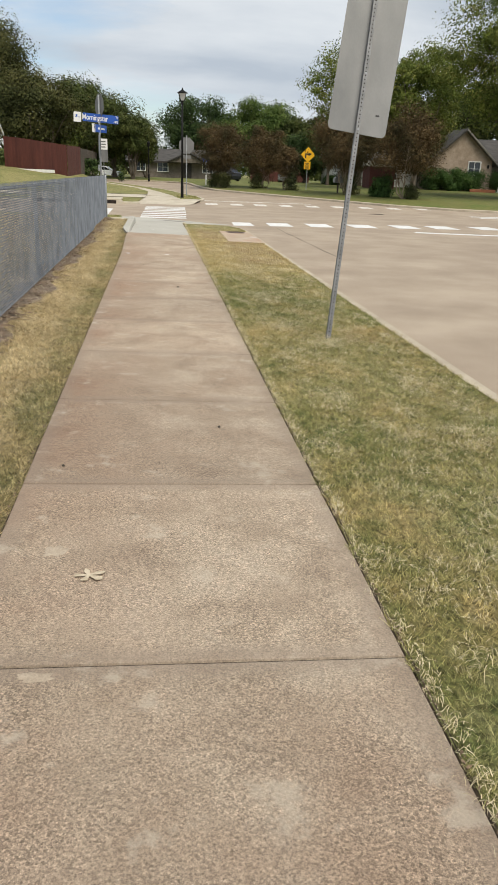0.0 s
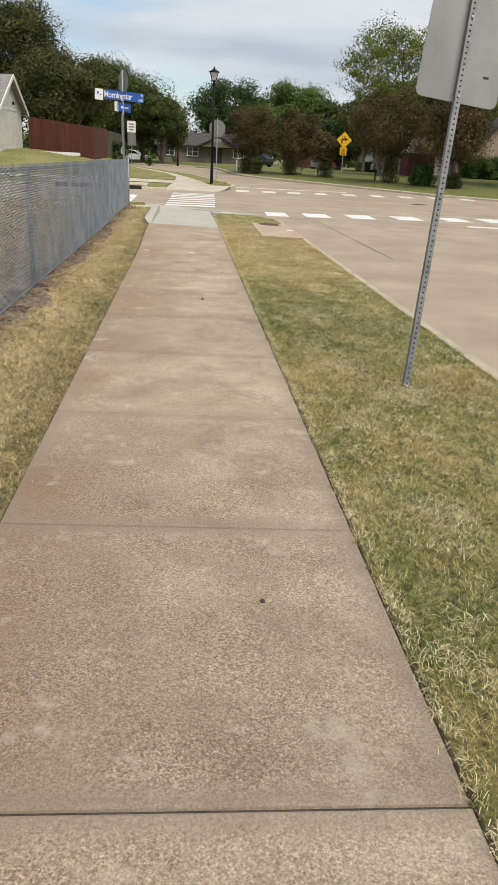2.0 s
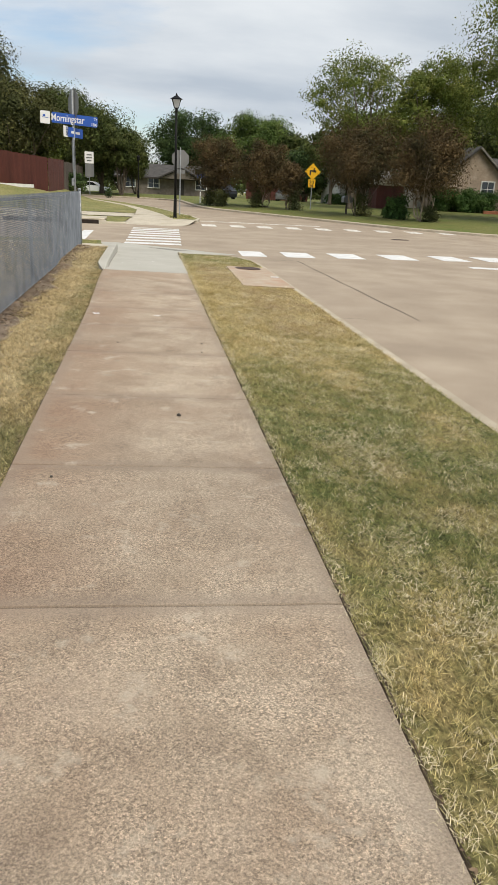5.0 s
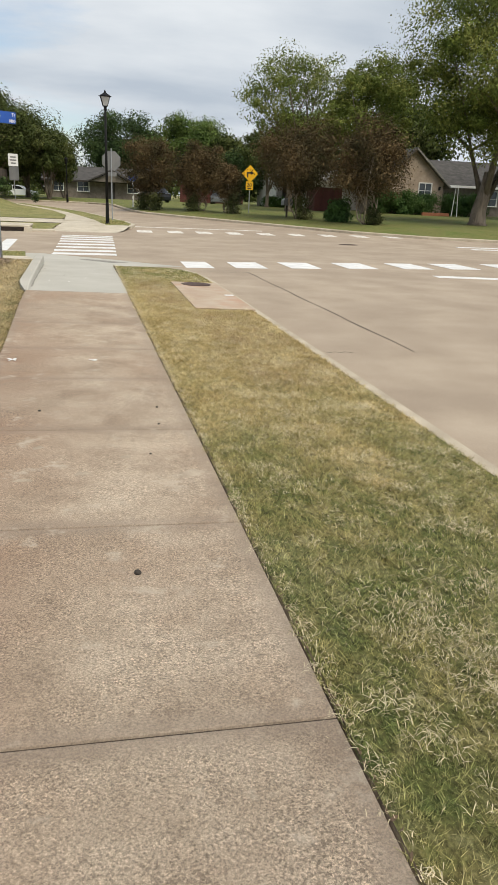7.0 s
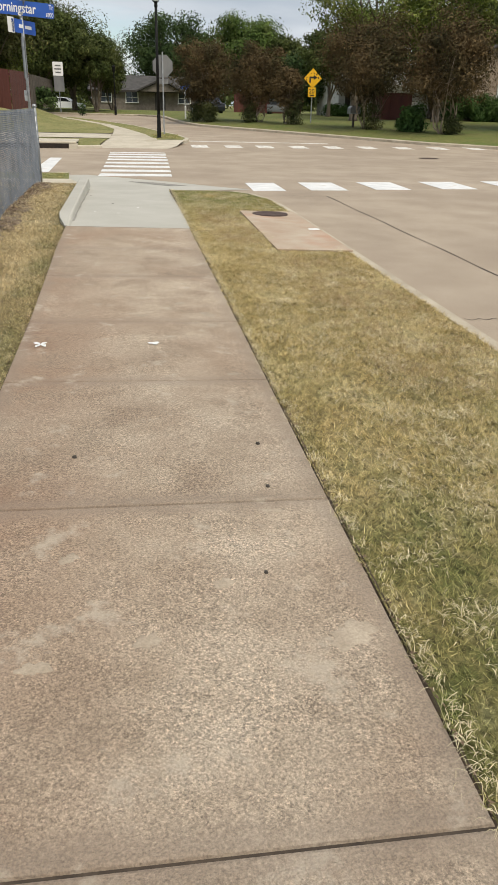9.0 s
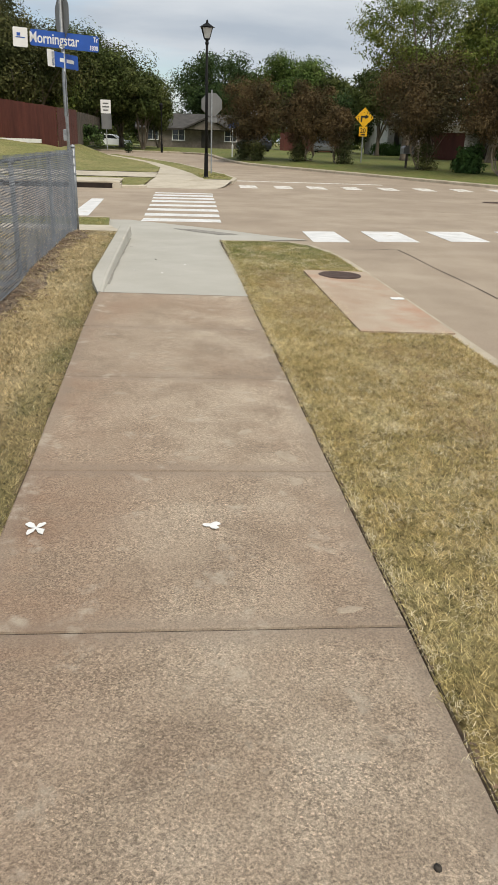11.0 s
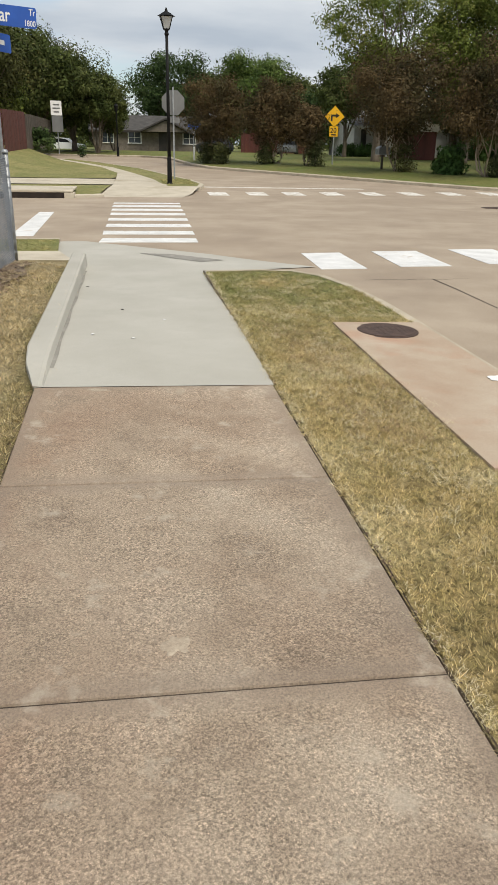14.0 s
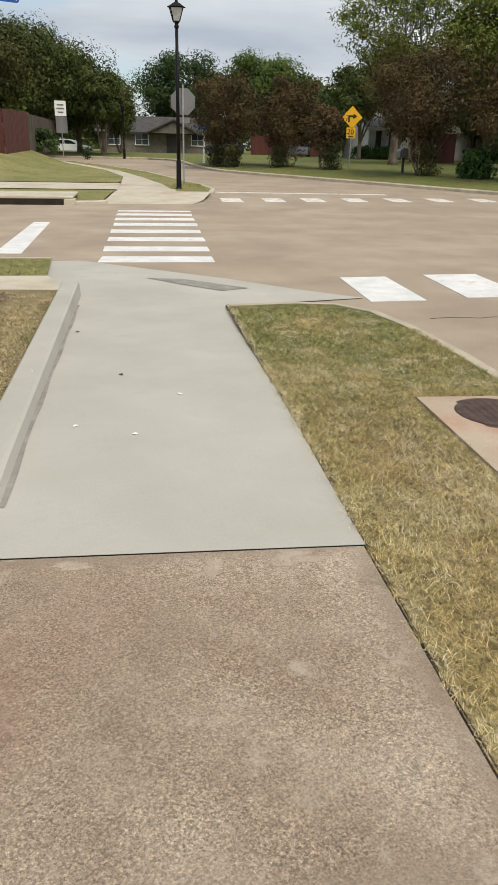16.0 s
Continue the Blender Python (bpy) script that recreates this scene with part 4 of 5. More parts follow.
for turn in range(4):
    s = Shape()
    m = pose(0, 0, 0, 0, 0, 90 * turn)
    s.add([m @ Vector(p) for p in ((-0.092, -0.092, 5.13), (0.092, -0.092, 5.13), (0.195, -0.195, 5.49), (-0.195, -0.195, 5.49))], [(0, 1, 2, 3)])
    part("lantern_pane", s, LAMP_GLASS, lamp, "pale frosted pane")
part("roof_cap", Shape().tube([(0, 0, 5.52), (0, 0, 5.62), (0, 0, 5.67), (0, 0, 5.73), (0, 0, 5.79)], [0.31, 0.14, 0.055, 0.04, 0.01], 8), BLACK_POST, lamp)
small = thing("street_lamp", "far slim black lamp post beside the bend", "street lamp", (-0.8, 54.0, road_z(54) + 0.1))
part("shaft", Shape().tube([(0, 0, 0), (0, 0, 0.6), (0, 0, 0.7), (0, 0, 3.0)], [0.1, 0.09, 0.05, 0.045], 10), BLACK_POST, small)
part("lantern_head", Shape().tube([(0, 0, 3.0), (0, 0, 3.4), (0, 0, 3.55)], [0.09, 0.17, 0.02], 6), BLACK_POST, small)

mz = bank_z(12.7, 34, 2.5)
mail = thing("mailbox", "grey rounded mailbox on a timber post", "mailbox", (12.75, 34.0, mz))
part("post", Shape().box(-0.05, 0.05, -0.05, 0.05, 0, 0.75, bevel=0.006), GREY_WOOD, mail)
arch = [(-0.3, 0), (0.3, 0), (0.3, 0.25)] + [(0.3 * math.cos(radians(a)), 0.25 + 0.17 * math.sin(radians(a))) for a in range(15, 180, 15)] + [(-0.3, 0.25)]
part("box", Shape().prism(arch, 0.6, pose(0, -0.3, 0.75)), GALV, mail)
part("door", Shape().prism([(x * 0.93, z * 0.93 + 0.01) for x, z in arch], 0.012, pose(0, -0.313, 0.755)), SIGN_BACK, mail)

# ---- trees ----
def leaf_mesh(name, centres, radius, count, size, mat, rng):
    """Many small bent leaves scattered in clumps round the given centres."""
    c = np.array(centres)
    pick = rng.integers(0, len(c), count)
    off = rng.normal(0, 1, (count, 3))
    off /= np.linalg.norm(off, axis=1, keepdims=True)
    q = rng.random((count, 1))
    reach = np.where(q < 0.66, rng.uniform(0.62, 1.05, (count, 1)), np.where(q < 0.90, rng.uniform(0.15, 0.7, (count, 1)), rng.uniform(1.0, 1.2, (count, 1))))
    p = c[pick] + off * radius[pick][:, None] * reach * np.array([1, 1, 0.68])
    # leaves lie over one another like a skin on each clump, facing out and up
    n = off + np.array([0, 0, 0.4]) + rng.normal(0, 0.42, (count, 3))
    n /= np.linalg.norm(n, axis=1, keepdims=True)
    u = np.cross(n, rng.normal(0, 1, (count, 3))); u /= np.linalg.norm(u, axis=1, keepdims=True)
    w = np.cross(n, u)
    k = size * rng.uniform(0.55, 1.3, (count, 1))
    verts = np.stack([p - u * k, p + w * k * 0.42 + n * k * 0.15, p + u * k, p - w * k * 0.42 + n * k * 0.15], 1).reshape(-1, 3)
    me = bpy.data.meshes.new(name)
    me.vertices.add(4 * count); me.loops.add(4 * count); me.polygons.add(count)
    me.vertices.foreach_set("co", verts.ravel().astype(np.float32))
    me.loops.foreach_set("vertex_index", np.arange(4 * count, dtype=np.int32))
    me.polygons.foreach_set("loop_start", np.arange(0, 4 * count, 4, dtype=np.int32))
    me.update(calc_edges=True)
    me.materials.append(mat)
    return me


def tree(label, x, y, z, height, radius, base, leaf_mat, bark, seed, leaf_count, leaf_size, trunk=0.25, stems=1, clumps=60, airy=0.17, lean=0.0):
    rng = np.random.default_rng(seed)
    e = thing("tree", label, "tree", (x, y, z))
    centre = np.array([lean, 0, base + (height - base) * 0.52])
    half = np.array([radius, radius, (height - base) * 0.52])
    tips, rad = [], []
    for k in range(clumps):
        d = rng.normal(0, 1, 3); d /= np.linalg.norm(d)
        q = rng.uniform(0.15, 1.0) ** 0.42 * rng.uniform(0.72, 1.0)
        p = centre + d * half * q * (1.0 if d[2] > -0.5 else 0.8)
        tips.append(p); rad.append(radius * airy * rng.uniform(0.6, 1.7))
    wood, limbs = Shape(), Shape()
    for sidx in range(stems):
        a = 2 * math.pi * sidx / max(1, stems) + rng.uniform(0, 1)
        spread = 0.0 if stems == 1 else 0.16 * radius
        foot = Vector((spread * 0.35 * math.cos(a), spread * 0.35 * math.sin(a), -0.15))
        fork = Vector((lean * 0.4 + spread * 1.6 * math.cos(a), spread * 1.6 * math.sin(a), base * (0.75 if stems == 1 else 1.1)))
        mid = (foot + fork) / 2 + Vector((rng.normal(0, 0.06), rng.normal(0, 0.06), 0))
        r = trunk if stems == 1 else trunk * rng.uniform(0.6, 1)
        wood.tube([foot, foot + Vector((0, 0, 0.35)), mid, fork, fork + Vector((0, 0, 0.5 * base))], [r * 1.5, r * 1.08, r * 0.92, r * 0.78, r * 0.3], 10)
        for b in range(6 if stems == 1 else 3):
            tip = Vector(tips[(sidx * 7 + b * 5) % len(tips)])
            elbow = fork.lerp(tip, 0.45) + Vector((rng.normal(0, 0.08 * radius), rng.normal(0, 0.08 * radius), 0.06 * radius))
            limbs.tube([fork - Vector((0, 0, 0.28 * base if stems == 1 else 0.1)), elbow, tip], [r * 0.5, r * 0.28, r * 0.06], 6)
            for c in range(3):
                t2 = Vector(tips[rng.integers(0, len(tips))])
                if (t2 - elbow).length < radius * 1.1:
                    limbs.tube([elbow, elbow.lerp(t2, 0.5) + Vector((0, 0, 0.05 * radius)), t2], [r * 0.22, r * 0.12, r * 0.03], 5)
    part("trunk", wood, bark, e, smooth=True)
    part("limb", limbs, bark, e, smooth=True)
    crown = new("crown", leaf_mesh("crown", tips, np.array(rad), leaf_count, leaf_size, leaf_mat, rng))
    crown.parent = e
    return e


def far_z(x, y):
    return bank_z(x, y, 4)

# left of the street
tree("tall olive-brown live oak behind the white house", -15.4, 56, lawn_z(-15, 54), 12.9, 5.2, 3.2, BROWN_LEAF, BARK, 1, 56000, 0.12, 0.4, clumps=110, airy=0.27)
tree("broad olive oak behind the red fence", -10.6, 50, lawn_z(-12, 50), 7.8, 4.4, 0.9, BROWN_LEAF, BARK, 2, 46000, 0.115, 0.3, clumps=100, airy=0.3)
tree("dark green street oak beyond the red fence", -7.5, 60, lawn_z(-8, 55), 8.6, 4.4, 0.9, OAK_LEAF, BARK, 3, 46000, 0.12, 0.3, clumps=100, airy=0.3)
tree("dark green oak over the dark board fence", -4.5, 64, lawn_z(-5, 55), 7.7, 3.7, 1.2, OAK_LEAF, BARK, 4, 36000, 0.12, 0.26, clumps=90, airy=0.3)
tree("small green shrub tree before the oaks", -8.6, 52.5, lawn_z(-8, 52), 4.6, 1.9, 0.8, ELM_LEAF, BARK, 5, 8000, 0.13, 0.12, airy=0.32)
tree("thin-stemmed street tree near the parked car", -2.5, 61, lawn_z(-2.6, 55), 6.2, 2.5, 1.8, OAK_LEAF, BARK, 6, 22000, 0.11, 0.10, stems=4, clumps=70, airy=0.3)
tree("thin-stemmed street tree beside the bend", -1.2, 66, lawn_z(0, 55), 4.3, 1.7, 1.5, OAK_LEAF, BARK, 7, 8000, 0.13, 0.09, stems=3, airy=0.32)
tree("dark leafy tree shading the parked car", -7.0, 68, lawn_z(-5, 55), 7.6, 4.0, 0.8, DEEP_LEAF, BARK, 8, 28000, 0.14, 0.25, clumps=90, airy=0.32)
tree("far green tree past the bend", -3.4, 84, road_z(80), 6.0, 2.8, 0.8, OAK_LEAF, BARK, 9, 9000, 0.18, 0.2, airy=0.32)
# beyond the junction
tree("large deep green tree behind the low house", 6.0, 92, far_z(5, 84), 10.6, 5.5, 1.4, DEEP_LEAF, BARK, 10, 40000, 0.17, 0.4, clumps=110, airy=0.28)
tree("bright green broadleaf tree behind the myrtles", 13.8, 84, far_z(13, 80), 9.9, 4.9, 1.4, GREEN_LEAF, BARK, 11, 40000, 0.17, 0.4, clumps=110, airy=0.28)
tree("green broadleaf tree behind the warning sign", 17.4, 80, far_z(17, 76), 7.6, 3.0, 1.5, OAK_LEAF, BARK, 12, 14000, 0.2, 0.3, clumps=80, airy=0.3)
tree("dense dark tree low behind the warning sign", 16.6, 67, far_z(17, 66), 5.2, 3.2, 0.5, DEEP_LEAF, BARK, 13, 18000, 0.16, 0.2, airy=0.34)
myrtles = ((5.0, 41.5, 5.0, 1.95, 20, "bronze crape myrtle at the kerb's bend"), (8.0, 38.9, 4.6, 1.9, 21, "bronze crape myrtle with a leafy foot"), (9.45, 36.7, 3.2, 0.95, 22, "smaller bronze crape myrtle near the yellow sign"),
           (13.0, 32.4, 6.1, 2.6, 23, "large bronze crape myrtle beside the mailbox"), (15.9, 28.6, 5.8, 2.35, 24, "bronze crape myrtle with bare pale stems"))
for x, y, h, r, seed, label in myrtles:
    tree(label, x, y, bank_z(x, y, 1.2), h, r, 0.5 if r < 2 else 0.95, MYRTLE_LEAF, PALE_BARK, seed, 28000 if r > 2 else 20000 if r > 1.5 else 9000, 0.068, 0.055, stems=5, clumps=90, airy=0.32)
tree("airy light green elm behind the myrtles", 15.6, 44, far_z(17, 44), 11.3, 4.4, 3.6, ELM_LEAF, BARK, 30, 21000, 0.095, 0.26, clumps=120, airy=0.17)
tree("light green elm beside the brick house", 21.8, 44.5, far_z(22, 44), 11.8, 3.9, 2.2, ELM_LEAF, BARK, 31, 42000, 0.105, 0.26, clumps=130, airy=0.22)
tree("massive spreading oak with forked grey trunk", 24.9, 32.2, bank_z(24, 32, 8), 15.0, 6.6, 2.6, ELM_LEAF, BARK, 32, 105000, 0.098, 0.5, clumps=260, airy=0.155, lean=0.6)
tree("dark green oak shading the pale house", 20.2, 56.5, far_z(20, 56), 7.8, 3.4, 2.3, OAK_LEAF, BARK, 36, 26000, 0.12, 0.22, clumps=100, airy=0.28)
tree("leafy oak before the pale house's gable", 16.6, 55, far_z(16, 55), 6.5, 2.4, 2.2, OAK_LEAF, BARK, 38, 15000, 0.12, 0.16, clumps=80, airy=0.3)
tree("dark understorey tree beside the brick house", 24.6, 52.5, far_z(24, 52), 7.0, 2.8, 0.6, DEEP_LEAF, BARK, 37, 22000, 0.12, 0.2, clumps=90, airy=0.3)
tree("tall oak behind the brick house", 33, 64, far_z(33, 60), 11.0, 6.0, 3, OAK_LEAF, BARK, 33, 20000, 0.2, 0.4, clumps=100, airy=0.28)
tree("dark oak behind the pale house", 25, 72, far_z(25, 70), 9.5, 5.0, 2.5, OAK_LEAF, BARK, 34, 18000, 0.2, 0.35, clumps=90, airy=0.28)
tree("dense green tree at the lawn's end", 37, 42, far_z(36, 42), 12, 6.0, 2, OAK_LEAF, BARK, 35, 22000, 0.17, 0.4, clumps=100, airy=0.28)

def bush(name, label, x, y, z, w, d, h, mat, seed, count, size):
    rng = np.random.default_rng(seed)
    n = 26 if name != "hedge" else 110
    c = np.stack([rng.uniform(-w / 2, w / 2, n), rng.uniform(-d / 2, d / 2, n), rng.uniform(0.1 * h, h * 0.86, n)], 1)
    r = np.full(n, 0.24 * h + 0.1)
    e = thing(name, label, "shrub" if name != "hedge" else "hedge", (x, y, z))
    part("stem", Shape().tube([(0, 0, -0.1), (0.03, 0, h * 0.4), (0.1, 0.05, h * 0.7)], [0.04, 0.03, 0.01], 6), BARK, e)
    me = leaf_mesh("foliage", c, r, count, size, mat, rng)
    ob = new("foliage", me); ob.parent = e
    return e

bush("hedge", "dense clipped green hedge before the brick house", 26.9, 48.5, far_z(28, 48), 5.4, 1.6, 2.0, HEDGE_LEAF, 40, 18000, 0.085)
bush("hedge", "green hedge beside the brick house's wing", 32.2, 48.0, far_z(33, 48), 3.6, 1.4, 1.9, HEDGE_LEAF, 41, 12000, 0.085)
bush("hedge", "low clipped hedge before the pale house", 18.6, 57.0, far_z(18, 57), 3.6, 1.0, 1.0, HEDGE_LEAF, 42, 8000, 0.08)
bush("shrub", "round light green shrub before the pale house", 21.6, 56.5, far_z(21, 56), 1.3, 1.2, 0.9, ELM_LEAF, 43, 3000, 0.07)
bush("shrub", "spiky dark green shrub between the myrtles", 14.85, 30.3, bank_z(14.8, 30.3, 1.5), 0.8, 0.8, 1.5, HEDGE_LEAF, 44, 3500, 0.10)
for x, y, h, seed in ((4.45, 41.3, 1.3, 45), (5.2, 40.2, 1.2, 46), (7.5, 38.6, 1.4, 47), (9.8, 36.4, 1.5, 48), (13.2, 32.0, 1.7, 49), (16.3, 28.3, 1.1, 50)):
    bush("shrub", "leafy suckers round the myrtle's foot", x, y, bank_z(x, y, 1.0), 0.55, 0.5, h, BROWN_LEAF, seed, 2000, 0.06)
bush("shrub", "dark shrub before the dark board fence", -6.0, 50.5, lawn_z(-6, 50), 1.6, 1.2, 1.3, DEEP_LEAF, 51, 1800, 0.12)
# Slim leaf clump added in place of a still, dark upright thing of unknown kind.
bush("shrub", "dark slim leafy stand-in for an unidentified upright thing", -3.35, 53.5, lawn_z(-3.3, 53.5) - 0.1, 0.12, 0.12, 0.9, DEEP_LEAF, 52, 400, 0.07)

# Far woods close the view.
rng = np.random.default_rng(77)
n = 260
ang = rng.uniform(-1.15, 1.15, n)
dist = rng.uniform(118, 175, n)
cx, cy = np.sin(ang) * dist, np.cos(ang) * dist
cz = rng.uniform(1.0, 4.2, n)
woods = new("far_woods", leaf_mesh("far_woods", np.stack([cx, cy, cz], 1), rng.uniform(2.5, 4.5, n), 60000, 0.5, OAK_LEAF, rng))
tagged(woods, "distant line of dark green trees", "trees", kind="stuff")


# ---- houses ----
def window(parent, m, w, h, panes=2, frame_mat=None):
    """A window set on a wall: m lies at its lower middle, facing local -y."""
    fm = frame_mat or WHITE_TRIM
    e = part("window", Shape().box(-w / 2 - 0.08, -w / 2, -0.06, 0.03, -0.08, h + 0.08, m).box(w / 2, w / 2 + 0.08, -0.06, 0.03, -0.08, h + 0.08, m)
             .box(-w / 2, w / 2, -0.06, 0.03, h, h + 0.08, m).box(-w / 2 - 0.12, w / 2 + 0.12, -0.10, 0.03, -0.08, 0.0, m), fm, parent, "framed window with dark panes")
    for k in range(panes):
        a, b = -w / 2 + w * k / panes + 0.02, -w / 2 + w * (k + 1) / panes - 0.02
        part("pane", Shape().box(a, b, -0.02, -0.012, 0.0, h, m), WINDOW_GLASS, e)
        part("mullion", Shape().box(b, b + 0.04, -0.035, -0.012, 0.0, h, m).box(a, b, -0.032, -0.012, h * 0.48, h * 0.48 + 0.035, m), fm, e)
    return e


def gable_house(label, at, turn, w, d, eave, ridge, wall_mat, roof_mat, trim_mat, over=0.5, ridge_along="x"):
    """A house body, w wide along x and d deep; the front is local -y. Returns the thing."""
    e = thing("house", label, "house", at, turn)
    if ridge_along == "x":
        prof = [(-d / 2, -0.6), (d / 2, -0.6), (d / 2, eave), (0, ridge), (-d / 2, eave)]
        s = Shape().prism(prof, w, pose(w / 2, 0, 0, 0, 0, 90))
        part("wall", s, wall_mat, e)
        k = (ridge - eave) / (d / 2)
        for sy in (-1, 1):
            ye, ze = sy * (d / 2 + over), eave - k * over
            s = Shape().add([(-w / 2 - over, ye, ze), (w / 2 + over, ye, ze), (w / 2 + over, 0, ridge + 0.02), (-w / 2 - over, 0, ridge + 0.02),
                             (-w / 2 - over, ye, ze + 0.14), (w / 2 + over, ye, ze + 0.14), (w / 2 + over, 0, ridge + 0.18), (-w / 2 - over, 0, ridge + 0.18)],
                            [(0, 1, 2, 3), (4, 5, 6, 7), (0, 1, 5, 4), (1, 2, 6, 5), (2, 3, 7, 6), (3, 0, 4, 7)])
            part("roof", s, roof_mat, e)
            part("fascia", Shape().box(-w / 2 - over, w / 2 + over, min(ye, ye + sy * 0.03), max(ye, ye + sy * 0.03), ze - 0.05, ze + 0.15), trim_mat, e)
            for xx in (-w / 2 - over, w / 2 + over):
                s = Shape().add([(xx - 0.03, ye, ze - 0.08), (xx + 0.03, ye, ze - 0.08), (xx + 0.03, 0, ridge - 0.06), (xx - 0.03, 0, ridge - 0.06),
                                 (xx - 0.03, ye, ze + 0.16), (xx + 0.03, ye, ze + 0.16), (xx + 0.03, 0, ridge + 0.2), (xx - 0.03, 0, ridge + 0.2)],
                                [(0, 1, 2, 3), (4, 5, 6, 7), (0, 1, 5, 4), (1, 2, 6, 5), (2, 3, 7, 6), (3, 0, 4, 7)])
                part("barge_board", s, trim_mat, e)
    return e

# White gabled house up the slope; its gable end faces the street.
hz = lawn_z(-12, 38)
h = gable_house("white brick house with grey shingle gable roof", (-20.5, 38.2, hz), 0, 16.6, 8.0, 2.6, 4.55, WHITE_BRICK, ROOF_GREY, WHITE_TRIM, 0.45)
for x in (-4, 0.0, 3.0, 6.3):
    window(h, pose(x, -4.02, 0.9), 1.5, 1.2)
for x in (4.8, 7.9):
    part("porch_post", Shape().box(x - 0.07, x + 0.07, -5.3, -5.16, -0.2, 2.3), WHITE_TRIM, h)
part("porch_beam", Shape().box(2.0, 8.2, -5.35, -5.1, 2.2, 2.42), WHITE_TRIM, h)
part("gable_board", Shape().box(8.302, 8.33, -3.9, 3.9, 2.52, 2.66), WHITE_TRIM, h)
part("soffit_light", Shape().box(8.32, 8.42, 1.2, 1.35, 2.9, 3.1), BLACK_POST, h)

h = gable_house("low brick ranch house with dark shingle roof", (2.9, 80.5, road_z(74) + 0.12), 0, 12.4, 8.6, 2.1, 3.45, GREY_BRICK, ROOF_DARK, DOOR_DARK, 0.5)
g = [(-2.4, 2.0), (2.0, 2.0), (0, 3.05)]
part("entry_gable", Shape().prism(g, 4.0, pose(0.9, -5.4, 0)), GREY_BRICK, h)
for sx in (-1, 1):
    a, b = (-2.7, 1.92) if sx < 0 else (2.3, 1.92), (0, 3.14)
    part("roof", Shape().prism([a, b, (b[0], b[1] + 0.16), (a[0], a[1] + 0.16)], 4.3, pose(0.9, -5.7, 0)), ROOF_DARK, h)
part("door", Shape().box(0.2, 1.3, -4.36, -4.30, 0, 2.1), DOOR_DARK, h, "dark entrance door")
for x in (-2.2, 3.3):
    window(h, pose(x, -4.32, 0.95), 1.2, 0.95, 2)
window(h, pose(-4.9, -4.32, 0.95), 1.1, 0.95, 2)

h = gable_house("tan brick house with a steep gable", (34.3, 55.5, far_z(36, 55)), 0, 15.0, 8.5, 2.6, 4.6, GREY_BRICK, ROOF_DARK, WHITE_TRIM, 0.5)
window(h, pose(2, -4.27, 0.9), 1.6, 1.2)
part("front_gable", Shape().prism([(-2.9, -0.5), (2.9, -0.5), (2.9, 2.6), (0, 5.1), (-2.9, 2.6)], 3.6, pose(-6.3, -6.0, 0)), BRICK_TAN, h, "tan brick gable front")
for sx in (-1, 1):
    a, b = (3.4 * sx, 2.15), (0, 5.15)
    # The left slope's shade is put in with the darker shingle colour.
    part("roof", Shape().prism([a, b, (b[0], b[1] + 0.18), (a[0], a[1] + 0.18)], 4.2, pose(-6.3, -6.4, 0)), ROOF_DARK if sx < 0 else ROOF_GREY, h)
window(h, pose(-5.1, -6.02, 1.35), 1.1, 1.15, 2)
part("wall_lamp", Shape().box(-3.85, -3.7, -6.12, -6.0, 2.0, 2.3), BLACK_POST, h)

h = gable_house("pale painted brick house behind the hedge", (23.5, 63.0, far_z(20, 62)), 0, 10.0, 8.0, 2.4, 3.9, WHITE_BRICK, ROOF_GREY, WHITE_TRIM, 0.5)
for x in (-4.2, -3.1):
    part("shutter", Shape().box(x - 0.22, x + 0.22, -4.08, -4.0, 0.35, 2.1), DOOR_DARK, h, "tall dark shutter")
window(h, pose(0.5, -4.02, 0.7), 1.6, 1.3)

shed = thing("shed", "dark red wooden shed with a pale roof", "shed", (20.0, 49.0, far_z(20, 49)))
part("wall", Shape().box(-1.15, 1.15, -1.2, 1.2, -0.2, 1.85), RED_WOOD, shed)
part("roof", Shape().prism([(-1.4, 1.8), (1.4, 1.8), (1.1, 2.3), (-1.1, 2.3)], 2.9, pose(0, -1.45, 0)), FAR_WALK, shed)
part("door", Shape().box(-0.5, 0.4, -1.24, -1.2, 0, 1.9), RED_WOOD, shed)

bed = thing("flower_bed_edging", "terracotta edging of the bed by the house", "bed edging", (29.2, 47.0, far_z(30, 47)))
part("edging", Shape().box(-1.2, 1.2, -0.1, 0.1, -0.05, 0.22, bevel=0.03), TERRACOTTA, bed)
swing = thing("garden_arch", "thin white metal frame before the hedge", "garden frame", (30.6, 46.4, far_z(32, 46)))
for x in (-0.25, 0.25):
    part("upright", Shape().tube([(x, 0, -0.05), (x * 0.4, 0, 2.3)], 0.03, 6), WHITE_TRIM, swing)
part("crossbar", Shape().tube([(-0.18, 0, 1.1), (0.18, 0, 1.1)], 0.02, 6), WHITE_TRIM, swing)

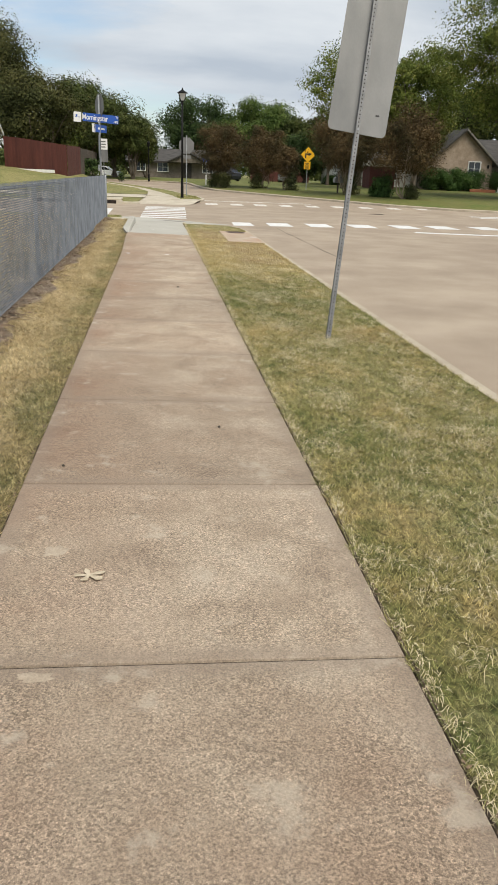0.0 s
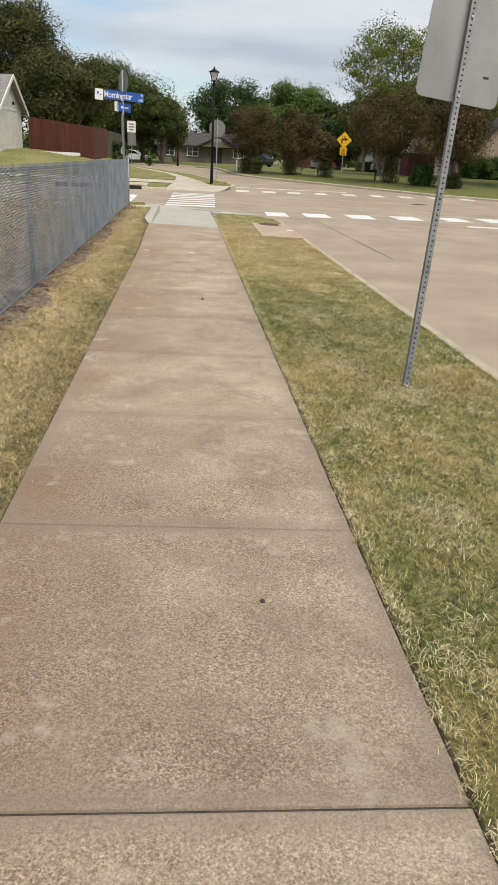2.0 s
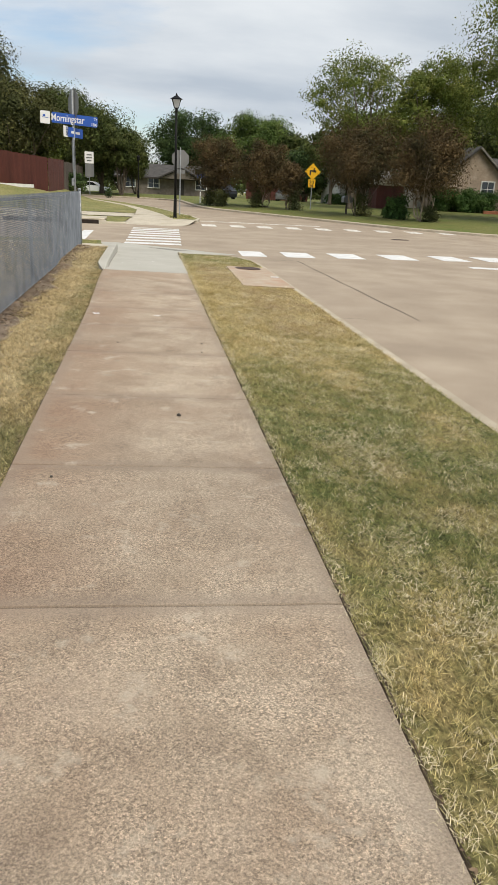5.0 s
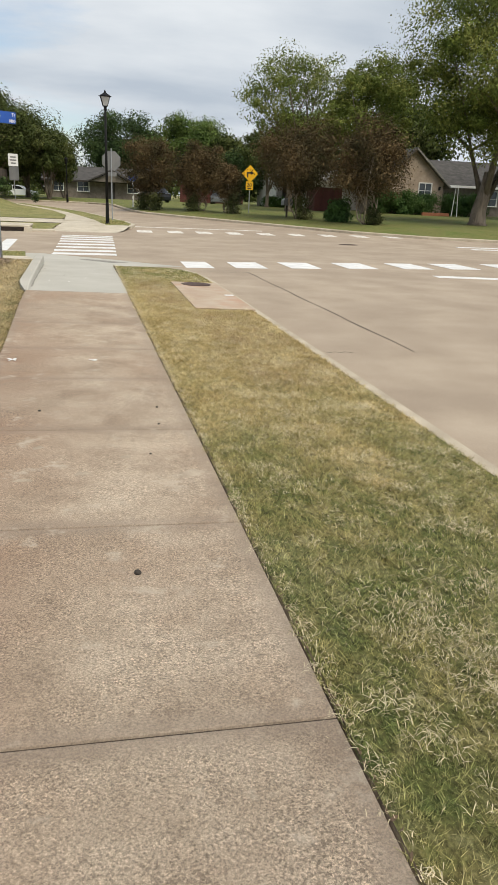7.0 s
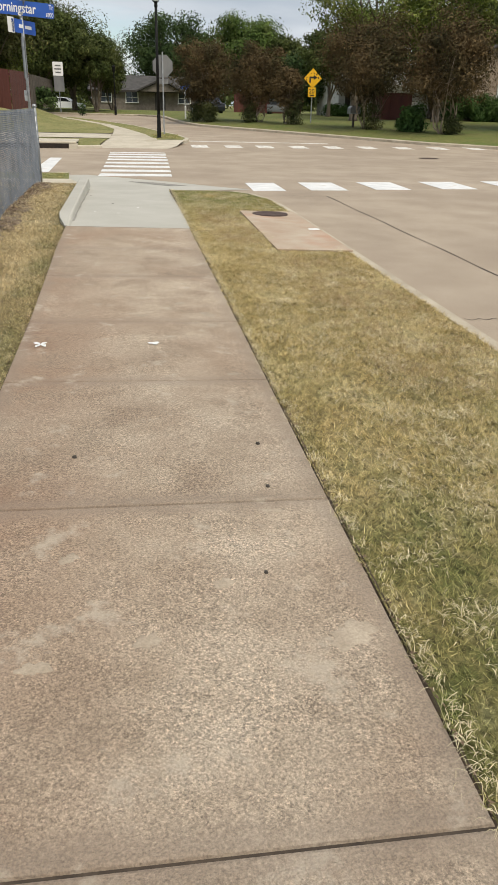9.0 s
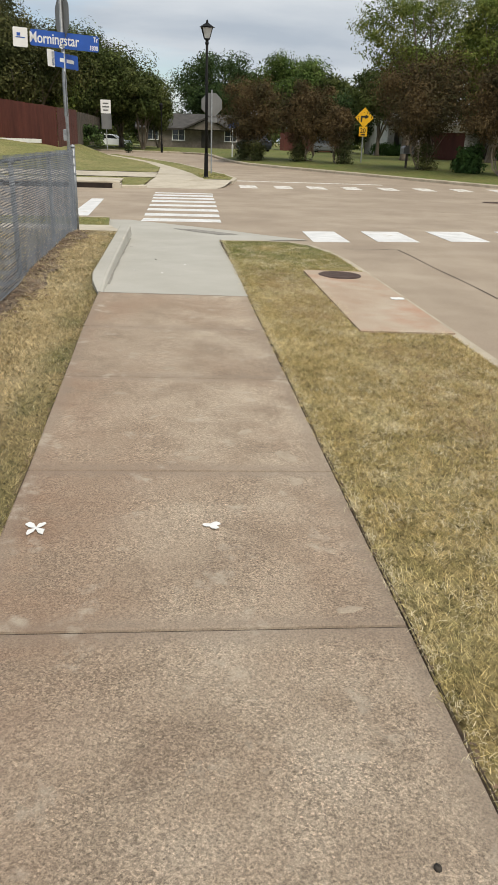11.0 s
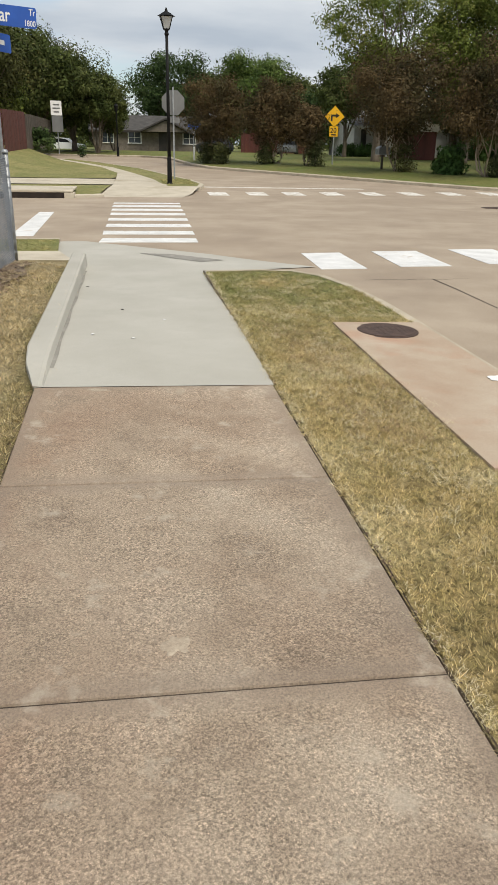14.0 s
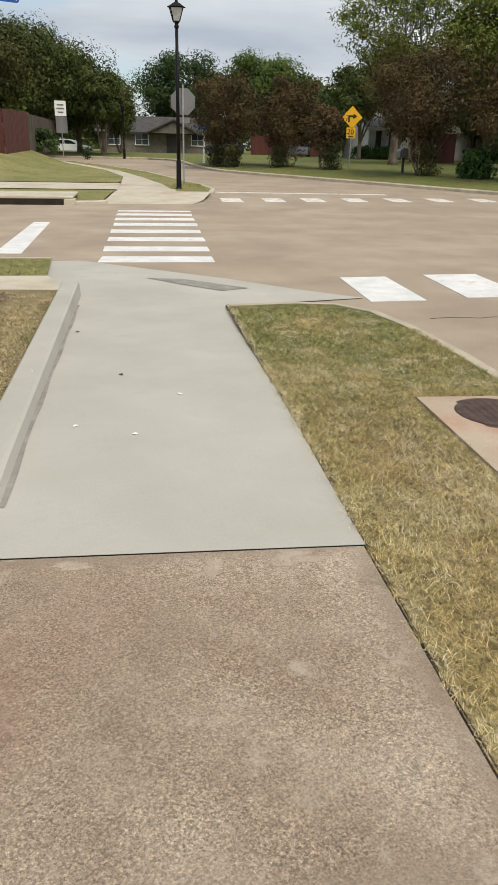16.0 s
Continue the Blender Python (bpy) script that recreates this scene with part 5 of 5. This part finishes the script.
# ---- board fences ----
def board_fence(label, a, b, h, mat, z, board=0.145, cap=True):
    ax, ay = a
    length = math.hypot(b[0] - ax, b[1] - ay)
    turn = math.degrees(math.atan2(b[1] - ay, b[0] - ax))
    e = thing("board_fence", label, "fence", (ax, ay, 0), turn)
    n = int(length / board)
    one = Shape().box(0.003, board - 0.003, -0.01, 0.01, 0, h, bevel=0.003).mesh("board", mat)
    for k in range(n):
        ob = new("board", one)
        ob.parent = e
        u = (k + 0.5) / n
        ob.location = (k * board, 0.004 * math.sin(k * 2.3), z(ax + (b[0] - ax) * u, ay + (b[1] - ay) * u) - 0.05 + 0.01 * math.sin(k * 1.3))
    za, zb = z(*a), z(*b)
    for f in (0.25, 0.85):
        part("rail", Shape().add([(0, 0.012, za + h * f), (length, 0.012, zb + h * f), (length, 0.05, zb + h * f), (0, 0.05, za + h * f),
                                  (0, 0.012, za + h * f + 0.09), (length, 0.012, zb + h * f + 0.09), (length, 0.05, zb + h * f + 0.09), (0, 0.05, za + h * f + 0.09)],
                                 [(3, 2, 1, 0), (4, 5, 6, 7), (0, 1, 5, 4), (1, 2, 6, 5), (2, 3, 7, 6), (3, 0, 4, 7)]), mat, e)
    return e

board_fence("red-brown stained board fence joined to the white house", (-11.6, 41.6), (-6.65, 39.4), 2.2, RED_WOOD, lawn_z)
board_fence("red-brown stained board fence along the street side", (-6.65, 39.4), (-6.45, 47.5), 2.2, RED_WOOD, lawn_z)
board_fence("weathered dark board fence continuing up the street", (-6.45, 47.6), (-6.0, 60), 2.1, GREY_WOOD, lawn_z)
board_fence("red-brown board fence behind the myrtles", (11.5, 76), (18.5, 74), 1.9, RED_WOOD, far_z)
solid("garden_edging", Shape().box(-12.5, -7.6, 39.0, 39.25, lawn_z(-9, 39) - 0.05, lawn_z(-9, 39) + 0.16), WHITE_TRIM, "low white edging before the red fence", "edging")

# ---- parked cars ----
def car(label, at, turn, paint):
    e = thing("car", label, "car", at, turn)
    side = [(-2.2, 0.32), (-1.75, 0.25), (1.8, 0.25), (2.2, 0.36), (2.22, 0.62), (2.05, 0.78), (1.15, 0.92), (-1.75, 0.98), (-2.18, 0.9), (-2.25, 0.6)]
    part("body", Shape().prism(side, 1.74, pose(0, -0.87, 0)), paint, e)
    cabin = [(-1.75, 0.96), (1.1, 0.9), (0.42, 1.36), (-0.2, 1.45), (-0.95, 1.42)]
    part("cabin", Shape().prism(cabin, 1.5, pose(0, -0.75, 0)), paint, e)
    for sy in (-0.756, 0.752):
        part("side_window", Shape().prism([(-1.4, 0.99), (-0.5, 0.99), (-0.5, 1.36), (-0.92, 1.35)], 0.006, pose(0, sy, 0)), CAR_GLASS, e)
        part("side_window", Shape().prism([(-0.42, 0.99), (0.85, 0.97), (0.34, 1.31), (-0.2, 1.38), (-0.42, 1.37)], 0.006, pose(0, sy, 0)), CAR_GLASS, e)
    part("windscreen", Shape().add([(1.105, -0.66, 0.93), (1.105, 0.66, 0.93), (0.47, 0.6, 1.345), (0.47, -0.6, 1.345)], [(0, 1, 2, 3)]), CAR_GLASS, e)
    for x in (-1.38, 1.38):
        for y in (-0.8, 0.8):
            w = part("wheel", Shape().tube([(x, y - 0.1, 0.32), (x, y + 0.1, 0.32)], 0.32, 18), RUBBER, e)
            part("rim", Shape().tube([(x, y - 0.108, 0.32), (x, y + 0.108, 0.32)], 0.19, 12), GALV, w)
    for y in (-0.62, 0.62):
        part("headlight", Shape().box(2.08, 2.2, y - 0.16, y + 0.16, 0.62, 0.74, bevel=0.02), LAMP_GLASS, e)
    return e

car("white saloon car parked under dark trees", (-6.9, 85.0, road_z(80)), -10, CAR_WHITE)
car("dark blue car parked behind the myrtle", (7.3, 63.0, far_z(6, 60) - 0.1), 105, CAR_DARK)
car("silver-grey car parked before the far fence", (14.8, 68.0, far_z(15, 66) - 0.1), 75, CAR_SILVER)

# ---- litter on the walk ----
def flake(name, label, category, x, y, z, r, mat, seed, lobes=7, thick=0.002, core=0.12):
    rng = random.Random(seed)
    out = [(r * (core + (1 - core) * abs(math.sin(lobes * a / 2)) * rng.uniform(0.6, 1)) * math.cos(a), r * (core + (1 - core) * abs(math.sin(lobes * a / 2)) * rng.uniform(0.6, 1)) * math.sin(a) * 0.8)
           for a in (2 * math.pi * k / 20 for k in range(20))]
    s = Shape().prism(out, thick, pose(x, y, z, 90, 0, rng.uniform(0, 360)))
    return solid(name, s, mat, label, category)

walk_top = lambda x: -0.02 * x + 0.002
flake("fallen_leaf", "pale dry fallen leaf lying on the walk", "leaf", -0.38, -17.80, walk_top(-0.38) + 0.006, 0.085, LEAF_LITTER, 1, 5)
flake("fallen_leaf", "pale splayed leaf pressed on the walk", "leaf", -0.66, -5.33, walk_top(-0.66) + 0.004, 0.08, LITTER, 2, 4, core=0.08)
flake("paper_scrap", "flat white paper scrap on the walk", "litter", 0.10, -5.31, walk_top(0.1) + 0.004, 0.05, LITTER, 3, 3, core=0.3)
flake("paper_scrap", "white paper scrap on the drain slab", "litter", 2.5, 0.05, verge_z(2.5, 0.05) + 0.024, 0.10, LITTER, 4, 4, core=0.7)
for k, (x, y) in enumerate(((-0.55, 1.5), (-0.3, 2.6), (-0.2, 1.35), (-0.72, 4.1), (0.1, 2.1))):
    flake("paper_scrap", "tiny pale scrap on the new concrete", "litter", x, y, ramp_top(x, y) + 0.004, 0.022, LITTER if k % 2 == 0 else PEBBLE, 10 + k, 3, core=0.6)
for k, (x, y, r) in enumerate(((0.20, -9.67, 0.017), (-0.33, -7.1, 0.011), (0.55, -7.0, 0.011), (0.40, -8.1, 0.008), (0.3, -15.9, 0.010), (-0.62, -16.6, 0.009), (0.52, -7.45, 0.010), (-0.55, -10.9, 0.009))):
    s = Shape().tube([(x, y, walk_top(x) - 0.004), (x, y, walk_top(x) + r * 0.5), (x + 0.003, y, walk_top(x) + r * 0.9)], [r, r * 0.9, r * 0.35], 8)
    solid("pebble", s, PEBBLE, "small dark pebble lying on the walk", "pebble", smooth=True)

# ---- grass ----
def blades(name, label, xr, yr, level, density, mat, seed, hide=None, height=(0.012, 0.036), width=0.0026, flat=0.7):
    rng = np.random.default_rng(seed)
    count = int((xr[1] - xr[0]) * (yr[1] - yr[0]) * density)
    x, y = rng.uniform(*xr, count), rng.uniform(*yr, count)
    # most blades stand in small tufts that lean one way
    tufts = max(1, count // 18)
    tx, ty, ta, th = rng.uniform(*xr, tufts), rng.uniform(*yr, tufts), rng.uniform(0, 6.283, tufts), rng.uniform(0.55, 1.5, tufts)
    own = rng.integers(0, tufts, count)
    loose = rng.random(count) < 0.35
    x = np.where(loose, x, np.clip(tx[own] + rng.normal(0, 7 * width, count), *xr))
    y = np.where(loose, y, np.clip(ty[own] + rng.normal(0, 7 * width, count), *yr))
    tilt, tall = np.where(loose, rng.uniform(0, 6.283, count), ta[own] + rng.normal(0, 0.7, count)), np.where(loose, 1.0, th[own])
    if hide is not None:
        keep = ~hide(x, y)
        x, y, tilt, tall = x[keep], y[keep], tilt[keep], tall[keep]
    count = len(x)
    z = np.array([level(a, b) for a, b in zip(x, y)])
    a = rng.uniform(0, 2 * np.pi, count)
    hgt = rng.uniform(*height, count) * tall
    run = hgt * rng.uniform(0.3, 1.6, count) * flat * 1.6
    lean_a = tilt
    w = width * rng.uniform(0.6, 1.4, count)
    base = np.stack([x, y, z - 0.004], 1)
    side = np.stack([np.cos(a) * w, np.sin(a) * w, 0 * w], 1)
    tip = base + np.stack([np.cos(lean_a) * run, np.sin(lean_a) * run, hgt], 1)
    verts = np.stack([base - side, base + side, tip], 1).reshape(-1, 3)
    me = bpy.data.meshes.new(name)
    me.vertices.add(3 * count); me.loops.add(3 * count); me.polygons.add(count)
    me.vertices.foreach_set("co", verts.ravel().astype(np.float32))
    me.loops.foreach_set("vertex_index", np.arange(3 * count, dtype=np.int32))
    me.polygons.foreach_set("loop_start", np.arange(0, 3 * count, 3, dtype=np.int32))
    me.update(calc_edges=True)
    me.materials.append(mat)
    return tagged(new(name, me), label, "grass", kind="stuff")


def off_verge(x, y):
    on_pad = (x > 1.69 + 0.012 * np.sin(y * 11)) & (y > -1.55 + 0.02 * np.sin(x * 17)) & (y < 1.95)
    ragged = x < 0.770 + 0.008 * np.sin(y * 9) + 0.015 * np.sin(y * 23 + 1)
    corner = (y > 4.2) & (x > 2.5 - 0.35 * (y - 4.2))
    return on_pad | ragged | corner | (y > 5.25)

blades("grass", "short dry mown grass blades of the verge", (0.765, 2.56), (-19.6, 5.3), verge_z, 17500, BLADES, 1, off_verge, height=(0.010, 0.030), width=0.0017)
left_z = fence_ground
edge_line = np.vectorize(left_edge)
blades("grass", "straw-coloured grass blades along the fence", (-1.9, -0.80), (-19.6, 0.2), left_z, 12500, BLADES_L, 2, lambda x, y: (x > edge_line(y) - 0.010 + 0.012 * np.sin(y * 7) + 0.01 * np.sin(y * 19)) | (x < -1.60 + 0.09 * np.sin(y * 1.7) + 0.05 * np.sin(y * 6.1)), height=(0.010, 0.034), width=0.0022)
blades("grass", "sparse straw grass beside the ramp kerb", (-1.9, -1.05), (0.2, 5.9), left_z, 4200, BLADES_L, 3, lambda x, y: (y > 4.6) & (np.sin(x * 13) * np.sin(y * 9) > -0.5))
blades("grass", "grass blades of the small corner strip", (-4.5, -1.45), (7.25, 8.7), lambda x, y: -0.035, 2600, BLADES, 4)
blades("grass", "tufted grass behind the chain-link fence", (-6.0, -1.9), (-19.0, 5.8), left_z, 700, BLADES_L, 5, width=0.006, height=(0.03, 0.08))
blades("grass", "grass blades of the lamp corner", (1.15, 2.3), (24.2, 27.0), lambda x, y: lawn_z(0, y), 900, BLADES, 6, width=0.008, height=(0.03, 0.07))
rngb = np.random.default_rng(9)
def clumps(name, label, centres, per, spread, level, mat, seed, long=0.09):
    rng = np.random.default_rng(seed)
    s = Shape()
    for cx, cy in centres:
        for k in range(per):
            x, y = cx + rng.normal(0, spread), cy + rng.normal(0, spread)
            z = level(x, y) + rng.uniform(0.015, 0.045)
            a, l = rng.uniform(0, 6.28), rng.uniform(0.35, 1) * long
            c, sn = math.cos(a), math.sin(a)
            w = rng.uniform(0.0006, 0.0012)
            dz = rng.uniform(-0.012, 0.016)
            s.add([(x - sn * w, y + c * w, z), (x + sn * w, y - c * w, z), (x + c * l * 0.5 + sn * w, y + sn * l * 0.5 - c * w, z + dz * 0.8 + 0.006), (x + c * l * 0.5 - sn * w, y + sn * l * 0.5 + c * w, z + dz * 0.8 + 0.006),
                   (x + c * l, y + sn * l, z + dz - 0.006)], [(0, 1, 2, 3), (3, 2, 4)])
    return tagged(new(name, s.mesh(name, mat)), label, "straw", kind="stuff")

STRAW = material("bleached_straw", [(0.47, 0.39, 0.24), (0.68, 0.60, 0.41)], 8, 4, 0.75, island=0.25)
spots = [(float(rngb.uniform(0.95, 2.45)), float(rngb.uniform(-19.3, 5.0))) for k in range(1500)]
spots = [q for q in spots if not off_verge(np.array([q[0]]), np.array([q[1]]))[0]]
clumps("straw", "bleached clippings scattered over the verge", spots, 16, 0.05, verge_z, STRAW, 21, 0.05)
clumps("straw", "pale dead grass patches in the verge", [(1.28, -10.35), (1.42, -10.75), (1.2, -12.45), (1.35, -12.3), (1.33, -10.1), (1.72, -13.1), (1.62, -13.2), (1.36, -7.65), (1.42, -6.7), (1.5, -13.4), (1.1, -13.9), (2.0, -14.6), (1.2, -15.2), (1.9, -16.3)], 330, 0.14, verge_z, STRAW, 22, 0.045)
spots = [(float(rngb.uniform(0.9, 2.45)), float(rngb.uniform(-19.5, 4.6))) for k in range(330)]
spots = [q for q in spots if not off_verge(np.array([q[0]]), np.array([q[1]]))[0]]
clumps("straw", "loose wisps of pale cut grass on the verge", spots, 60, 0.055, verge_z, STRAW, 25, 0.06)
BROWN_STRAW = material("scorched_brown_grass", [(0.22, 0.145, 0.08), (0.36, 0.25, 0.145)], 8, 4, 0.85, island=0.3)
spots = [(float(rngb.uniform(1.85, 2.45)), float(rngb.uniform(-13.2, -12.5))) for k in range(26)] + [(float(rngb.uniform(1.5, 2.45)), float(rngb.uniform(-6.4, -1.9))) for k in range(240)] + [(float(rngb.uniform(1.0, 1.6)), float(rngb.uniform(-1.2, 1.9))) for k in range(120)]
clumps("straw", "scorched brown grass in patches of the verge", spots, 34, 0.06, verge_z, BROWN_STRAW, 26, 0.04)
spots = [(0.785 + 0.012 * float(rngb.normal()), float(rngb.uniform(-19.4, 4.8))) for k in range(900)]
clumps("straw", "dry clippings caught along the walk's edge", spots, 7, 0.022, lambda x, y: -0.022, STRAW, 24, 0.045)
spots = [(float(rngb.uniform(-1.7, -0.95)), float(rngb.uniform(-19.0, 5.5))) for k in range(520)]
clumps("straw", "bleached straw lying along the fence", spots, 16, 0.09, left_z, STRAW, 23, 0.06)
spots = [(-1.72 + 0.08 * float(rngb.normal()), float(rngb.uniform(-19.0, 5.6))) for k in range(420)]
DEAD = material("brown_dead_leaves", [(0.10, 0.065, 0.04), (0.21, 0.145, 0.095)], 8, 4, 0.9, island=0.3)
s = Shape()
for cx, cy in spots:
    for k in range(12):
        x, y = cx + rngb.normal(0, 0.09), cy + rngb.normal(0, 0.1)
        a, r = rngb.uniform(0, 6.28), rngb.uniform(0.008, 0.026)
        z = left_z(x, y) + rngb.uniform(0.006, 0.03)
        s.add([(x + r * math.cos(a + q * 1.571) * (1.5 if q % 2 else 0.8), y + r * math.sin(a + q * 1.571) * (1.5 if q % 2 else 0.8), z + rngb.uniform(-0.006, 0.01)) for q in range(4)], [(0, 1, 2, 3)])
for k in range(1500):
    side = 1 if k % 3 else -1
    y = rngb.uniform(-19.9, 0.0 if side < 0 else 5.0)
    x = (0.777 if side > 0 else left_edge(y) - 0.010) + 0.006 * rngb.normal()
    a, r = rngb.uniform(0, 6.28), rngb.uniform(0.003, 0.008)
    z = -0.018 * side + rngb.uniform(0.002, 0.012)
    s.add([(x + r * math.cos(a + q * 1.571) * (1.6 if q % 2 else 0.7), y + r * math.sin(a + q * 1.571) * (1.6 if q % 2 else 0.7), z + rngb.uniform(-0.004, 0.006)) for q in range(4)], [(0, 1, 2, 3)])
tagged(new("leaf_litter", s.mesh("leaf_litter", DEAD)), "brown dead leaves drifted against the fence", "leaf litter", kind="stuff")

LITTER_SOIL = material("brown_litter_strewn_soil", [(0.085, 0.062, 0.045), (0.16, 0.12, 0.086), (0.27, 0.205, 0.145)], 9, 9, 0.95, bump=0.9, bump_scale=60, fine=0.35, fine_scale=70)
s = Shape()
for k in range(124):
    ya, yb = -19.0 + 0.2 * k, -18.8 + 0.2 * k
    wa, wb = -1.57 + 0.09 * math.sin(ya * 1.7) + 0.05 * math.sin(ya * 6.1), -1.57 + 0.09 * math.sin(yb * 1.7) + 0.05 * math.sin(yb * 6.1)
    s.add([(-2.0, ya, left_z(-2, ya) + 0.006), (wa, ya, left_z(wa, ya) + 0.006), (wb, yb, left_z(wb, yb) + 0.006), (-2.0, yb, left_z(-2, yb) + 0.006)], [(0, 1, 2, 3)])
solid("ground_fence_foot", s, LITTER_SOIL, "bare brown soil strewn with litter under the fence", kind="structure")

# bare soil showing by the fence and along the walk's edges
s = Shape()
for side in (1, -1):
    for k in range(100):
        y = -29 + 0.345 * k
        if y > 5.0 or (side < 0 and y > -0.3):
            continue
        a, b = (0.760, 0.760) if side > 0 else (left_edge(y) + 0.006, left_edge(y + 0.345) + 0.006)
        wa, wb = 0.018 + 0.006 * math.sin(k * 1.9), 0.018 + 0.006 * math.sin((k + 1) * 1.9)
        s.add([(a, y, -0.035), (a + side * wa, y, -0.0155), (b + side * wb, y + 0.345, -0.0155), (b, y + 0.345, -0.035)], [(0, 1, 2, 3)])
solid("soil_edge", s, SOIL, "dark soil gap along the walk's edge", kind="structure")

# ---- the old walk's slabs ----
walk_base = new("pavement_old_walk")
tagged(walk_base, "old pinkish concrete walk of large jointed slabs", kind="structure")
for a, b in zip(JOINTS[:-1], JOINTS[1:]):
    # a slab with a rounded arris
    s = Shape()
    g, far = 0.0045, a - b
    def ring(e, z):
        return [(x, y, z - 0.02 * x) for x, y in ((left_edge(b) + e, g + e), (0.765 - e, g + e), (0.765 - e, far - g - e), (left_edge(a) + e, far - g - e))]
    s.add(ring(0, -0.12) + ring(0, -0.012) + ring(0.004, -0.003) + ring(0.012, 0.0),
          [(4 * r + k, 4 * r + (k + 1) % 4, 4 * r + 4 + (k + 1) % 4, 4 * r + 4 + k) for r in range(3) for k in range(4)] + [(12, 13, 14, 15)])
    ob = new("slab", s.mesh("slab", OLD_WALK))
    ob.parent = walk_base
    ob.location = (0, b, 0)
s = Shape()
for y in JOINTS:
    x0 = left_edge(y)
    s.add([(x0, y - 0.010, -0.0105 - 0.02 * x0), (0.765, y - 0.010, -0.0105 - 0.0153), (0.765, y + 0.010, -0.0105 - 0.0153), (x0, y + 0.010, -0.0105 - 0.02 * x0)], [(0, 1, 2, 3)])
part("joint_filler", s, CRACK, walk_base)
# thin ragged smears of pale cement stuck to the slabs
s = Shape()
srng = random.Random(31)
for x, y, rx, ry in ((-0.3, -7.95, 0.05, 0.05), (-0.36, -8.52, 0.06, 0.05), (0.62, -8.46, 0.12, 0.09), (0.24, -8.15, 0.05, 0.05), (0.5, -7.66, 0.06, 0.03), (0.57, -5.95, 0.06, 0.04), (-0.1, -2.87, 0.06, 0.09),
                     (0.35, -4.16, 0.06, 0.07), (0.55, -4.52, 0.09, 0.10), (0.03, -4.55, 0.09, 0.04), (0.55, -4.84, 0.07, 0.06), (-0.54, -17.58, 0.06, 0.09), (-0.5, -18.43, 0.11, 0.03), (-0.03, -8.43, 0.05, 0.06),
                     (0.5, -0.10, 0.10, 0.05), (0.1, -0.14, 0.06, 0.09), (-0.45, -0.08, 0.13, 0.04)):
    ph = [srng.uniform(0, 6.28) for k in range(3)]
    rim = []
    for k in range(22):
        a = 2 * math.pi * k / 22
        q = 0.66 + 0.18 * math.sin(2 * a + ph[0]) + 0.11 * math.sin(5 * a + ph[1]) + 0.07 * math.sin(9 * a + ph[2]) + srng.uniform(-0.08, 0.08)
        rim.append((x + rx * q * math.cos(a), y + ry * q * math.sin(a)))
    s.add([(px, py, -0.02 * px + 0.0006) for px, py in rim] + [(x + 0.8 * (px - x), y + 0.8 * (py - y), -0.02 * px + 0.0022) for px, py in rim],
          [(k, (k + 1) % 22, 22 + (k + 1) % 22, 22 + k) for k in range(22)] + [tuple(range(22, 44))])
part("cement_smear", s, SCAB, walk_base, "thin pale cement smears", kind="stuff")
